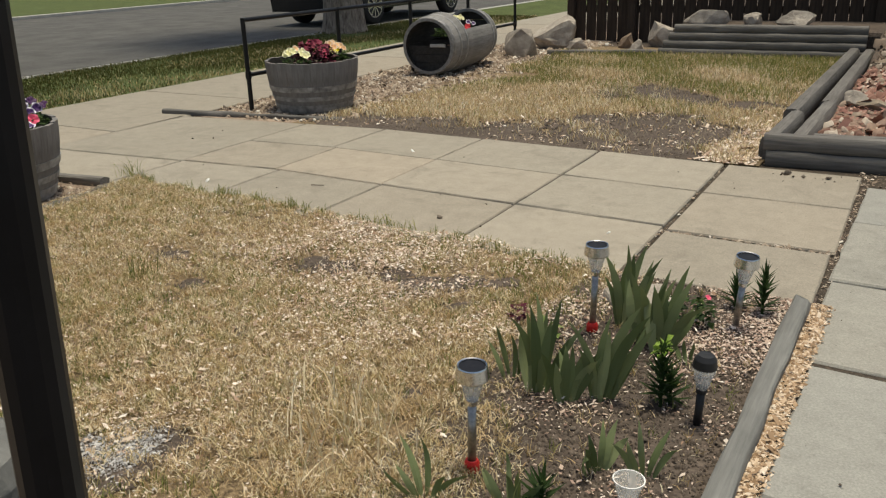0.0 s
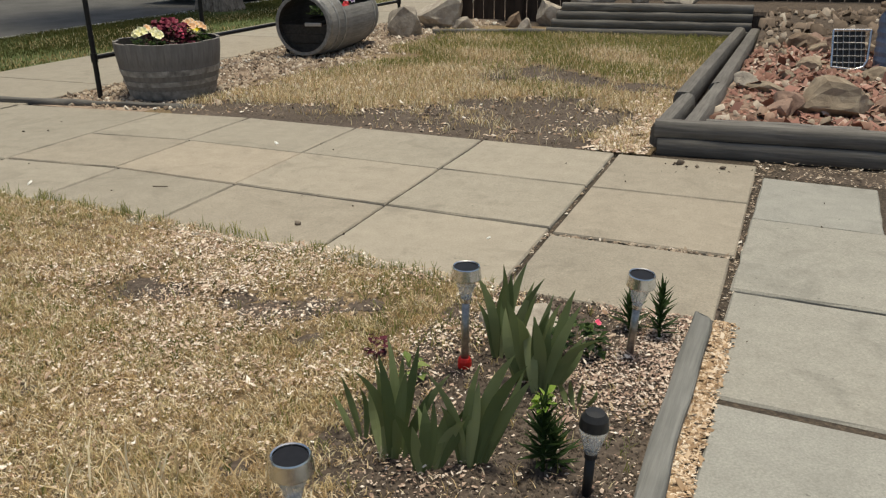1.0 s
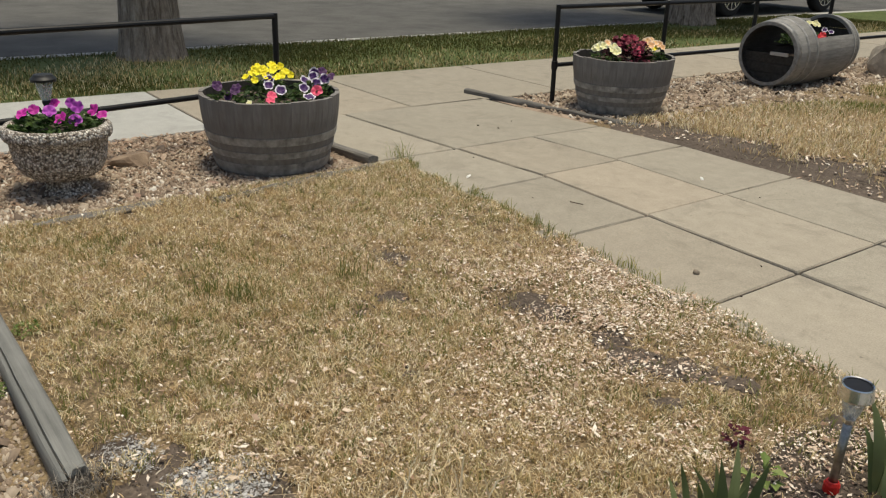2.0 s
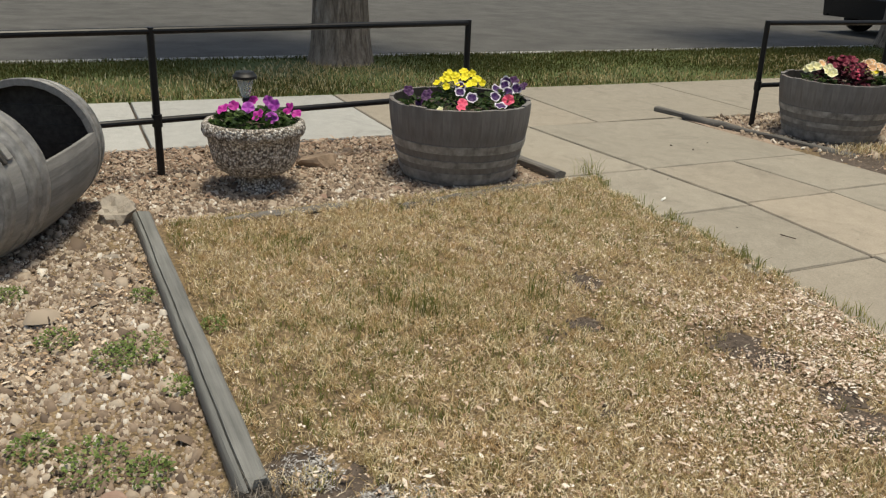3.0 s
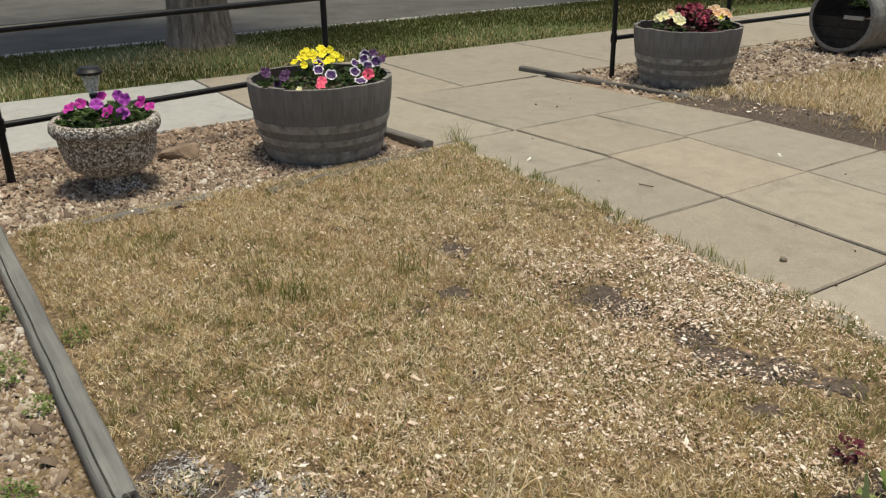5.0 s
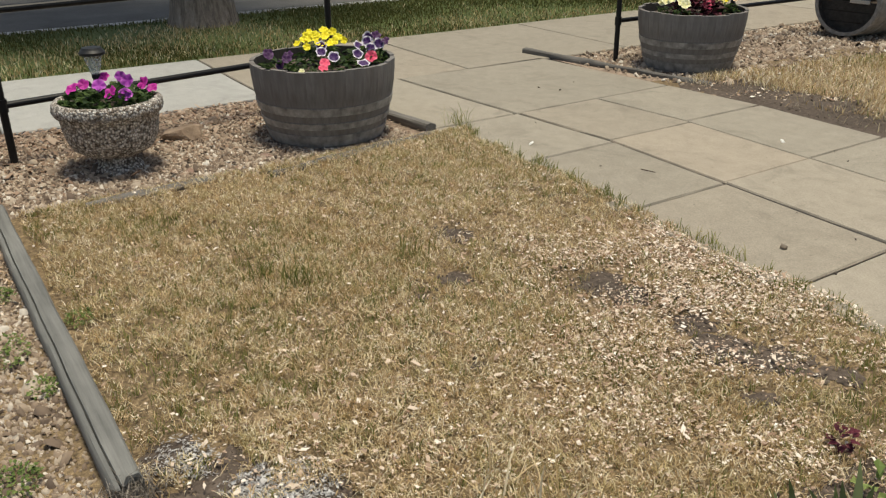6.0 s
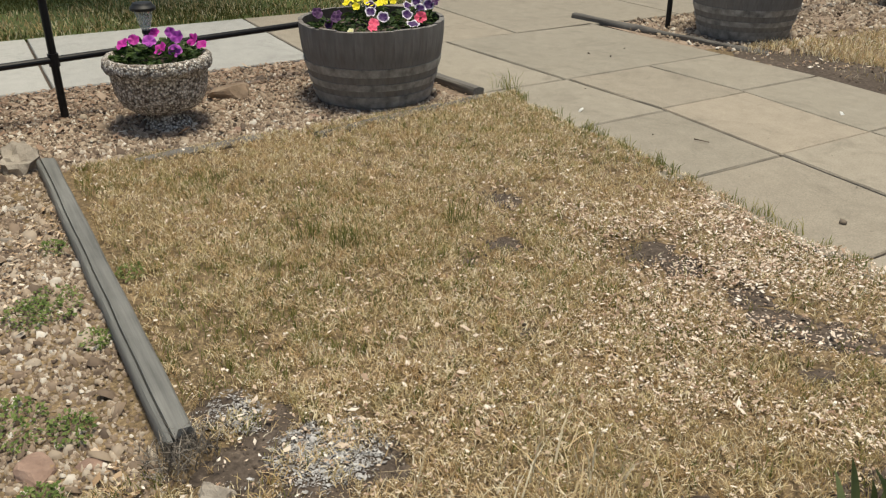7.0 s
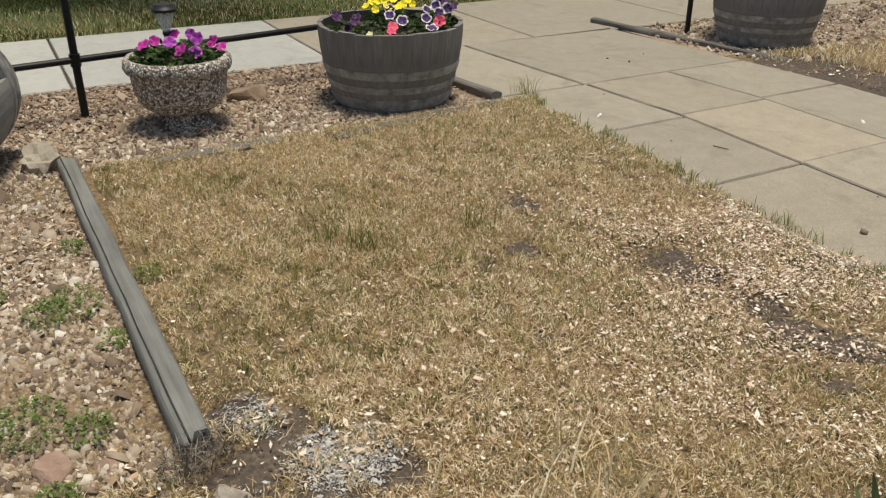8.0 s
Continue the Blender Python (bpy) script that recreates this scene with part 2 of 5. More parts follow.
def aggregate():
    n = Nodes("exposed_aggregate", 0.85)
    v = n.t.nodes.new("ShaderNodeTexVoronoi")
    v.inputs["Scale"].default_value = 98
    n.put(n.pos, v.inputs["Vector"])
    c = n.ramp(v.outputs["Color"], (0.12, (0.13, 0.10, 0.08)), (0.35, (0.42, 0.36, 0.30)), (0.6, (0.70, 0.64, 0.58)), (0.9, (0.86, 0.83, 0.78)))
    e = n.ramp(v.outputs["Distance"], (0.25, 1.0), (0.75, 0.28))
    return n.colour(n.mix(1.0, c, e, "MULTIPLY")).bump(n.ramp(v.outputs["Distance"], (0.0, 1.0), (0.8, 0.0)), 0.9, 0.006).m


M["aggregate"] = aggregate()


def bark():
    n = Nodes("bark", 0.95, spec=0.1)
    plates = n.noise(7.0, 7, 0.7, n.pos, (3.2, 3.2, 0.45), 0.8)
    c = n.ramp(plates, (0.32, (0.09, 0.07, 0.056)), (0.5, (0.27, 0.22, 0.18)), (0.75, (0.46, 0.40, 0.34)))
    return n.colour(n.mix(0.4, c, n.ramp(n.noise(40, 4, 0.7, n.pos), (0.3, 0.35), (0.7, 0.65)), "OVERLAY")).bump(plates, 1.0, 0.04).m


M["bark"] = bark()


def petal(name, inner, mid, outer):
    """Flower: throat, ring and rim, by distance from the middle."""
    n = Nodes(name, 0.6)
    d = n.t.nodes.new("ShaderNodeVectorMath")
    d.operation = "LENGTH"
    n.put(n.pos, d.inputs[0])
    k = n.t.nodes.new("ShaderNodeMath")
    k.operation = "MULTIPLY_ADD"
    k.inputs[1].default_value = 1.0
    n.put(d.outputs["Value"], k.inputs[0])
    w = n.t.nodes.new("ShaderNodeMath")
    w.operation = "MULTIPLY"
    w.inputs[1].default_value = 0.25
    n.put(n.noise(4, 3, 0.6, n.pos), w.inputs[0])
    n.put(w.outputs[0], k.inputs[2])
    c = n.ramp(k.outputs[0], (0.22, inner), (0.34, mid), (0.78, mid), (0.98, outer))
    return n.colour(n.mix(0.25, c, n.ramp(n.rand, (0.0, 0.35), (1.0, 0.65)), "OVERLAY")).m


PETAL = {
    "magenta": petal("magenta_petal", (0.14, 0.015, 0.14), (0.40, 0.016, 0.25), (0.54, 0.04, 0.37)),
    "violet": petal("violet_petal", (0.12, 0.015, 0.18), (0.33, 0.04, 0.36), (0.47, 0.11, 0.48)),
    "yellow": petal("yellow_petal", (0.45, 0.25, 0.01), (0.85, 0.70, 0.02), (0.90, 0.80, 0.05)),
    "pansy": petal("white_rimmed_petal", (0.03, 0.01, 0.06), (0.05, 0.015, 0.10), (0.75, 0.70, 0.78)),
    "plum": petal("plum_petal", (0.02, 0.005, 0.03), (0.045, 0.01, 0.06), (0.10, 0.04, 0.12)),
    "pink": petal("pink_petal", (0.45, 0.02, 0.06), (0.75, 0.08, 0.16), (0.80, 0.15, 0.24)),
    "cream": petal("cream_petal", (0.50, 0.42, 0.06), (0.74, 0.70, 0.36), (0.80, 0.78, 0.55)),
    "wine": petal("wine_petal", (0.04, 0.005, 0.01), (0.16, 0.01, 0.03), (0.25, 0.03, 0.06)),
    "apricot": petal("apricot_petal", (0.55, 0.12, 0.05), (0.75, 0.42, 0.20), (0.82, 0.66, 0.50)),
    "red": petal("red_petal", (0.30, 0.01, 0.01), (0.60, 0.03, 0.04), (0.65, 0.06, 0.07)),
}


# ---------------- building helpers ----------------
def link(name, bm, material, parent=None, label="", smooth=False):
    me = bpy.data.meshes.new(name)
    bm.normal_update()
    bm.to_mesh(me)
    bm.free()
    me.materials.append(material)
    if smooth:
        me.shade_smooth()
    ob = new(name, me)
    if parent:
        ob.parent = parent
    if label:
        ob["label"] = label
    return ob


def part(name, bm, material, parent, label="", smooth=False):
    return link(name, bm, material, parent, label, smooth)


def thing(name, label, category, m=None, group=""):
    ob = new(name)
    ob.empty_display_size = 0.1
    if m is not None:
        ob.matrix_basis = m
    return tagged(ob, label, category, group)


def structure(ob, label, category):
    return tagged(ob, label, category, kind="structure")


def box(bm, x0, x1, y0, y1, z0, z1, bevel=0.0, m=None):
    r = bmesh.ops.create_cube(bm, size=1.0, matrix=Matrix.Translation(((x0 + x1) / 2, (y0 + y1) / 2, (z0 + z1) / 2)) @ Matrix.Diagonal((x1 - x0, y1 - y0, z1 - z0, 1)))
    vs = r["verts"]
    if bevel:
        es = list({e for v in vs for e in v.link_edges})
        vs = list({v for f in bmesh.ops.bevel(bm, geom=es, offset=bevel, segments=2, affect="EDGES", profile=0.5)["faces"] for v in f.verts} | {v for v in vs if v.is_valid})
    if m is not None:
        bmesh.ops.transform(bm, matrix=m, verts=vs)
    return bm


def lathe(bm, rings, n=32, close=True, a0=0.0, a1=2 * math.pi):
    """Rings of (radius, z) turned about z."""
    full = abs(a1 - a0 - 2 * math.pi) < 1e-6
    k = n if full else n + 1
    rows = [[bm.verts.new((r * math.cos(a0 + (a1 - a0) * i / n), r * math.sin(a0 + (a1 - a0) * i / n), z)) for i in range(k)] for r, z in rings]
    for p, q in zip(rows, rows[1:]):
        for i in range(n):
            j = (i + 1) % k
            bm.faces.new((p[i], p[j], q[j], q[i]))
    if close and full:
        bm.faces.new(rows[0][::-1])
        bm.faces.new(rows[-1])
    return bm


def tube(bm, a, b, r, n=12, r2=None):
    a, b = Vector(a), Vector(b)
    m = Matrix.Translation((a + b) / 2) @ (b - a).to_track_quat("Z", "Y").to_matrix().to_4x4()
    bmesh.ops.create_cone(bm, cap_ends=True, segments=n, radius1=r, radius2=r if r2 is None else r2, depth=(b - a).length, matrix=m)
    return bm


def rough_up(bm, amount, scale, seed=0.0):
    for v in bm.verts:
        p = v.co * scale + Vector((seed, seed * 1.7, -seed))
        v.co += Vector((noise.noise(p), noise.noise(p + Vector((31, 0, 0))), noise.noise(p + Vector((0, 47, 0))))) * amount
    return bm


def cloud(name, verts, faces, material, label, category, smooth=False):
    """One object of loose stuff from arrays of triangles."""
    me = bpy.data.meshes.new(name)
    v = np.asarray(verts, np.float32).reshape(-1, 3)
    f = np.asarray(faces, np.int32).reshape(-1, 3)
    me.vertices.add(len(v))
    me.vertices.foreach_set("co", v.ravel())
    me.loops.add(f.size)
    me.loops.foreach_set("vertex_index", f.ravel())
    me.polygons.add(len(f))
    me.polygons.foreach_set("loop_start", np.arange(0, f.size, 3, dtype=np.int32))
    me.polygons.foreach_set("loop_total", np.full(len(f), 3, np.int32))
    me.update(calc_edges=True)
    me.validate()
    me.materials.append(material)
    if smooth:
        me.shade_smooth()
    return tagged(new(name, me), label, category, kind="stuff")


def blades(xy, length, width, lean, seed, z=0.0, least=0.2):
    """Grass: each blade a bent strip of three triangles."""
    g = np.random.RandomState(seed)
    n = len(xy)
    a, t = g.uniform(0, 2 * np.pi, n), g.uniform(0, 2 * np.pi, n)
    L = length * g.uniform(0.5, 1.3, n)
    out = L * lean * g.uniform(least, 1.0, n)
    up = np.sqrt(np.maximum(L**2 - out**2, (0.15 * L) ** 2))
    w = width * g.uniform(0.6, 1.3, n)
    side = np.stack([np.cos(t), np.sin(t), 0 * t], 1) * (w / 2)[:, None]
    way = np.stack([np.cos(a), np.sin(a), 0 * a], 1)
    base = np.c_[xy, np.full(n, z) if np.isscalar(z) else z]
    mid = base + way * (out * 0.35)[:, None] + np.c_[0 * a, 0 * a, up * 0.6]
    tip = base + way * out[:, None] + np.c_[0 * a, 0 * a, up * 0.92]
    v = np.stack([base - side, base + side, mid - side * 0.8, mid + side * 0.8, tip], 1)
    k = 5 * np.arange(n)[:, None, None]
    return v.reshape(-1, 3), (np.array([[0, 1, 3], [0, 3, 2], [2, 3, 4]])[None] + k).reshape(-1, 3)


def pebbles(xy, size, seed, flat=0.6, z=0.0):
    """Loose stones: uneven eight- to twenty-sided lumps."""
    g = np.random.RandomState(seed)
    n = len(xy)
    bm = bmesh.new()
    bmesh.ops.create_icosphere(bm, subdivisions=1, radius=1.0)
    bv = np.array([v.co[:] for v in bm.verts])
    bf = np.array([[v.index for v in f.verts] for f in bm.faces])
    bm.free()
    v = bv[None] * g.uniform(0.45, 1.35, (n, len(bv), 1))
    s = size * np.exp(g.normal(0, 0.35, n))
    v = v * np.stack([s, s * g.uniform(0.6, 0.95, n), s * flat * g.uniform(0.7, 1.2, n)], 1)[:, None]
    a, b = g.uniform(0, 2 * np.pi, n), g.normal(0, 0.35, n)
    ca, sa, cb, sb = np.cos(a)[:, None], np.sin(a)[:, None], np.cos(b)[:, None], np.sin(b)[:, None]
    x, y, zz = v[..., 0], v[..., 1], v[..., 2]
    x, zz = x * cb - zz * sb, x * sb + zz * cb
    v = np.stack([x * ca - y * sa + xy[:, :1], x * sa + y * ca + xy[:, 1:], zz + (s * flat * 0.45)[:, None] + z], -1)
    f = bf[None] + (len(bv) * np.arange(n))[:, None, None]
    return v.reshape(-1, 3), f.reshape(-1, 3)


def shards(xy, size, seed, flat=0.5, z=0.0):
    """Crushed stone: flat five-cornered lumps with a smaller uneven top."""
    g = np.random.RandomState(seed)
    n = len(xy)
    a = np.linspace(0, 2 * np.pi, 5, endpoint=False)[None] + g.uniform(-0.45, 0.45, (n, 5)) + g.uniform(0, 6.3, (n, 1))
    s = size * np.exp(g.normal(0, 0.38, n))[:, None]
    r = s * g.uniform(0.7, 1.3, (n, 5))
    squash, turn = g.uniform(0.5, 0.95, (n, 1)), g.uniform(0, 6.3, (n, 1))
    k = g.uniform(0.45, 0.92, (n, 5))
    tx, ty = g.normal(0, 0.42, (n, 1)), g.normal(0, 0.42, (n, 1))
    rings = []
    for q, h in ((r, 0 * r), (r * k, s * flat * g.uniform(0.8, 1.5, (n, 5)))):
        x, y = q * np.cos(a), q * np.sin(a) * squash
        x, y = x * np.cos(turn) - y * np.sin(turn), x * np.sin(turn) + y * np.cos(turn)
        rings.append(np.stack([x + xy[:, :1], y + xy[:, 1:], h + x * tx + y * ty + z], -1))
    v = np.concatenate(rings, 1)
    t = [(i, (i + 1) % 5, 5 + i) for i in range(5)] + [((i + 1) % 5, 5 + (i + 1) % 5, 5 + i) for i in range(5)] + [(5, 6, 7), (5, 7, 8), (5, 8, 9)]
    return v.reshape(-1, 3), (np.array(t)[None] + (10 * np.arange(n))[:, None, None]).reshape(-1, 3)


def clumps(xy, per, spread, seed):
    """Several blade roots round each tuft's middle."""
    g = np.random.RandomState(seed)
    return np.repeat(xy, per, 0) + g.normal(0, spread, (len(xy) * per, 2))


def flakes(xy, size, seed, z=0.004, tilt=0.5):
    """Flat chips: thin wedges with an edge."""
    g = np.random.RandomState(seed)
    n = len(xy)
    a = g.uniform(0, 2 * np.pi, n)
    s = size * np.exp(g.normal(0, 0.4, n))
    tx, ty = g.normal(0, tilt, n), g.normal(0, tilt, n)
    c = np.array([[-1.3, -0.15, 0], [0.5, -0.75, 0], [1.25, 0.2, 0], [-0.4, 0.7, 0], [0.1, 0, 0.7]])[None] * g.uniform(0.6, 1.3, (n, 5, 1)) * s[:, None, None]
    x, y = c[..., 0], c[..., 1]
    zz = c[..., 2] * 0.35 + x * tx[:, None] * 0.5 + y * ty[:, None] * 0.5
    ca, sa = np.cos(a)[:, None], np.sin(a)[:, None]
    zz = zz - zz.min(1, keepdims=True) + z
    v = np.stack([x * ca - y * sa + xy[:, :1], x * sa + y * ca + xy[:, 1:], zz], -1)
    f = np.array([[0, 1, 4], [1, 2, 4], [2, 3, 4], [3, 0, 4]])[None] + (5 * np.arange(n))[:, None, None]
    return v.reshape(-1, 3), f.reshape(-1, 3)


def scatter(n, x0, x1, y0, y1, seed, keep=None):
    g = np.random.RandomState(seed)
    p = np.c_[g.uniform(x0, x1, n), g.uniform(y0, y1, n)]
    return p if keep is None else p[keep(p[:, 0], p[:, 1], g.uniform(0, 1, n))]


def waves(x, y, seed, scale=1.0):
    """Smooth patchy field of about -1 to 1, for where things grow thick or thin."""
    g = np.random.RandomState(seed)
    s = np.zeros_like(x)
    for k in range(14):
        f, a, p = scale * g.uniform(1.5, 9), g.uniform(0, 2 * np.pi), g.uniform(0, 2 * np.pi)
        s += np.sin((x * np.cos(a) + y * np.sin(a)) * f + p) / 3.2
    return s


# ---------------- ground, road, pavement ----------------
def sheet(name, x0, x1, y0, y1, top, deep, material, label, category, bevel=0.0):
    return structure(link(name, box(bmesh.new(), x0, x1, y0, y1, top - deep, top, bevel), material), label, category)


sheet("ground", -400, 400, -400, 400, -0.16, 0.2, M["turf"], "wide flat ground under the whole street", "ground")
sheet("yard", -7.2, 30, -30, 60, -0.022, 0.3, M["soil"], "brown bare soil of the front yard", "ground")
sheet("road", -18.4, -7.35, -60, 90, -0.09, 0.06, M["asphalt"], "grey worn asphalt street", "road")
sheet("kerb", -7.35, -7.2, -60, 90, 0.0, 0.2, M["pavement"], "pale concrete kerb beside the street", "kerb", 0.015)
sheet("kerb_far", -18.55, -18.4, -60, 90, 0.0, 0.2, M["pavement"], "pale concrete kerb on the far side", "kerb", 0.015)
sheet("verge_far", -60, -18.55, -60, 90, -0.01, 0.14, M["turf"], "green grass across the street", "lawn")
sheet("verge", -7.2, -5.08, -30, 60, -0.008, 0.02, M["turf"], "patchy green grass strip between pavement and street", "lawn")
lawn_left = sheet("lawn_left", -2.3, 0.62, 1.4, 4.36, -0.006, 0.012, M["sward"], "dry straw-coloured lawn thatch", "lawn")
flower_bed = sheet("flower_bed", 0.55, 1.34, 1.4, 4.3, -0.004, 0.012, M["soil"], "dark soil of the iris bed", "soil")
lawn_right = sheet("lawn_right", -2.6, 0.78, 6.1, 11.6, -0.006, 0.012, M["sward"], "dry yellowed lawn beyond the path", "lawn")
gravel_bed = sheet("gravel_bed", -3.58, -2.3, -2.0, 4.24, -0.009, 0.01, M["grit"], "pinkish gravel bed under the rail", "gravel")
gravel_side = sheet("gravel_side", -2.3, 0.2, -2.0, 2.1, -0.010, 0.012, M["grit"], "gravel bed beside the lawn log", "gravel")
gravel_far = sheet("gravel_far", -3.58, -2.3, 6.05, 13.5, -0.009, 0.01, M["grit"], "gravel strip under the far rail", "gravel")


# ---------------- path slabs ----------------
def at_path(u, v):
    """Path coordinates: u metres towards the street, v across it from the lawn-side joint."""
    bend = 0.018 * u if u < 0 else 0.045 * u if u < 2.3 else 0.1035 - 0.09 * (u - 2.3)
    return 0.635 - u - 0.022 * v, 4.824 + v + bend


def slab_mesh(bm, corners, top, deep, seed, wear=0.004):
    """A cast slab with softened, slightly worn edges."""
    lo = [bm.verts.new((x, y, top - deep)) for x, y in corners]
    cx, cy = sum(c[0] for c in corners) / 4, sum(c[1] for c in corners) / 4
    up, hi = [], []
    for k, (x, y) in enumerate(corners):
        x1, y1 = corners[(k + 1) % 4]
        for s in range(6):
            px, py = x + (x1 - x) * s / 6, y + (y1 - y) * s / 6
            d = wear * noise.noise((px * 9 + seed, py * 9, seed))
            d2 = 0.005 + wear * abs(noise.noise((px * 14, py * 14 + seed, 3)))
            ln = math.hypot(cx - px, cy - py)
            up.append(bm.verts.new((px + (cx - px) / ln * d, py + (cy - py) / ln * d, top - 0.007)))
            hi.append(bm.verts.new((px + (cx - px) / ln * d2, py + (cy - py) / ln * d2, top)))
    n = len(up)
    for i in range(n):
        bm.faces.new((up[i], up[(i + 1) % n], hi[(i + 1) % n], hi[i]))
    for k in range(4):
        bm.faces.new((lo[k], lo[(k + 1) % 4], *[up[(6 * k + s) % n] for s in range(6, -1, -1)]))
    bm.faces.new(hi)
    return bm


garden_path = structure(thing("garden_path", "pale concrete slab path across the front yard", "path"), "pale concrete slab path across the front yard", "path")
G = 0.0065
sheet("joint_fill", -3.65, 1.46, 4.12, 6.2, -0.016, 0.005, M["fill"], "sandy grit in the joints between slabs", "ground")
sheet("joint_fill_house", 1.33, 2.3, 1.5, 5.9, -0.011, 0.008, M["fill"], "sandy grit beside the house path", "ground")


def path_slab(u0, u1, v0, v1, top=0.0, gl=G, gr=G, low=G, high=G):
    c = [at_path(u1 - gl, v0 + low), at_path(u0 + gr, v0 + low), at_path(u0 + gr, v1 - high), at_path(u1 - gl, v1 - high)]
    part("slab", slab_mesh(bmesh.new(), c, top, 0.06, u0 * 3 + v0), M["slab"], garden_path)


for u0, u1 in ((-0.69, -0.012), (0.0, 0.755), (0.755, 1.57), (1.57, 2.315), (2.315, 3.05)):
    path_slab(u0, u1, -0.64, -0.004 if u0 >= 0 else -0.075, 0.002 * math.sin(u0 * 7))
for u0, u1 in ((-0.705, -0.012), (0.0, 0.755)):
    path_slab(u0, u1, 0.0 if u0 >= 0 else -0.045, 0.605, 0.002 * math.sin(u0 * 5 + 1))
    path_slab(u0, u1, 0.608, 1.235, 0.002 * math.sin(u0 * 6 + 2))
H = 0.0022
path_slab(0.755, 1.58, 0.0, 0.605, 0.001, gl=H, high=H)
path_slab(1.58, 2.35, 0.0, 0.605, -0.001, gl=H, gr=H, high=H)
path_slab(2.35, 3.05, 0.0, 0.605, 0.001, gr=H)
path_slab(0.755, 1.58, 0.605, 1.235, 0.002, low=H)
path_slab(1.58, 2.38, 0.605, 1.235, 0.0, low=H)
path_slab(2.38, 3.05, 0.605, 1.235, 0.001)
path_slab(3.05, 4.25, -0.64, -0.02)
path_slab(3.05, 4.25, -0.01, 1.235)
house_path = structure(thing("house_path", "grey concrete slab path along the house", "path"), "grey concrete slab path along the house", "path")
for x0, x1, y0, y1, k in ((1.352, 1.83, 5.22, 5.84, 0), (1.352, 2.15, 4.46, 5.205, 1), (1.358, 2.16, 3.765, 4.45, 2), (1.392, 2.17, 3.02, 3.725, 3), (1.385, 2.18, 2.28, 3.005, 4), (1.44, 2.18, 1.55, 2.265, 5)):
    part("slab", slab_mesh(bmesh.new(), [(x0, y0), (x1, y0 - 0.03), (x1, y1 - 0.03), (x0, y1)], 0.004 * math.sin(k * 2), 0.06, k + 20, 0.01), M["slab_grey"], house_path)
pavement = structure(thing("pavement", "pale concrete pavement slabs along the street", "pavement"), "pale concrete pavement slabs along the street", "pavement")
for k in range(-8, 16):
    y0 = 0.78 + k * 1.51
    part("slab", slab_mesh(bmesh.new(), [(-5.06, y0 + 0.008), (-3.6, y0 + 0.008), (-3.6, y0 + 1.502), (-5.06, y0 + 1.502)], 0.0, 0.08, k + 40.0, 0.003), M["pavement"] if y0 < 3.6 else M["slab"], pavement)


# ---------------- timbers ----------------
def timber_bm(a, b, w, h, seed=0.0, sag=0.004, n=14, square=(0.55, 0.7), frayed=0.0, groove=None):
    """A rounded landscape timber from a to b (its underside)."""
    bm = bmesh.new()
    a, b = Vector(a), Vector(b)
    way = (b - a).normalized()
    side = way.cross(Vector((0, 0, 1))).normalized()
    prof = []
    for i in range(12):
        t = 2 * math.pi * i / 12
        c, s = math.cos(t), math.sin(t)
        prof.append((w / 2 * math.copysign(abs(c) ** square[0], c), h / 2 * math.copysign(abs(s) ** square[1], s) + h / 2))
    if groove is not None:
        i = next(i for i in range(7) if prof[i][0] < groove)
        prof[i:i] = [(groove + 0.0028, h - 0.0005), (groove, h - 0.012), (groove - 0.0028, h - 0.0005)]
    rows, m = [], len(prof)
    for k in range(n + 1):
        p = a.lerp(b, k / n)
        row = []
        for q, z in prof:
            j = Vector((p.x * 4 + seed, p.y * 4, z * 18 + q * 18))
            o = noise.noise(j) * sag * 2 + noise.noise(j * 5) * sag * 0.6
            back = frayed * (0.5 + noise.noise((q * 60 + seed, z * 60, 2.0))) if k == n else 0.0
            row.append(bm.verts.new(p + side * (q + o) - way * back + Vector((0, 0, max(z + o, 0)))))
        rows.append(row)
    for p, q in zip(rows, rows[1:]):
        for i in range(m):
            bm.faces.new((p[i], p[(i + 1) % m], q[(i + 1) % m], q[i]))
    bm.faces.new(rows[0])
    bm.faces.new(rows[-1][::-1])
    bmesh.ops.recalc_face_normals(bm, faces=bm.faces)
    return bm


def timber(a, b, w, h, label, group, seed, material="timber", **shape):
    a, b = Vector(a), Vector(b)
    m = Matrix.Translation(a) @ Matrix.Rotation(math.atan2(b.y - a.y, b.x - a.x), 4, "Z")
    L = Vector((b.x - a.x, b.y - a.y)).length
    ob = link("landscape_timber", timber_bm((0, 0, 0), (L, 0, b.z - a.z), w, h, seed, **shape), M[material], smooth=True)
    ob.data.set_sharp_from_angle(angle=radians(38))
    ob.matrix_basis = m
    return tagged(ob, label, "timber", group)


timber((-2.26, 2.12, -0.02), (-0.20, 2.17, -0.02), 0.073, 0.074, "grey weathered squared timber edging the dry lawn, end broken", "lawn edging", 1, "log", square=(0.34, 0.42), frayed=0.05, n=40, sag=0.002, groove=0.017)
timber((1.325, 2.40, -0.02), (1.303, 4.18, -0.02), 0.058, 0.056, "grey split timber edging the iris bed", "bed edging", 2, "log", square=(0.34, 0.36), sag=0.0045, frayed=0.03, n=30)
timber((-3.88, 6.02, -0.02), (-2.30, 6.335, -0.042), 0.065, 0.056, "grey timber edging beside the path, sinking into the soil", "path edging", 3, n=30, sag=0.006)
timber((-3.05, 4.16, -0.02), (-2.38, 4.25, -0.02), 0.07, 0.06, "grey timber beside the planter tub", "path edging", 5)
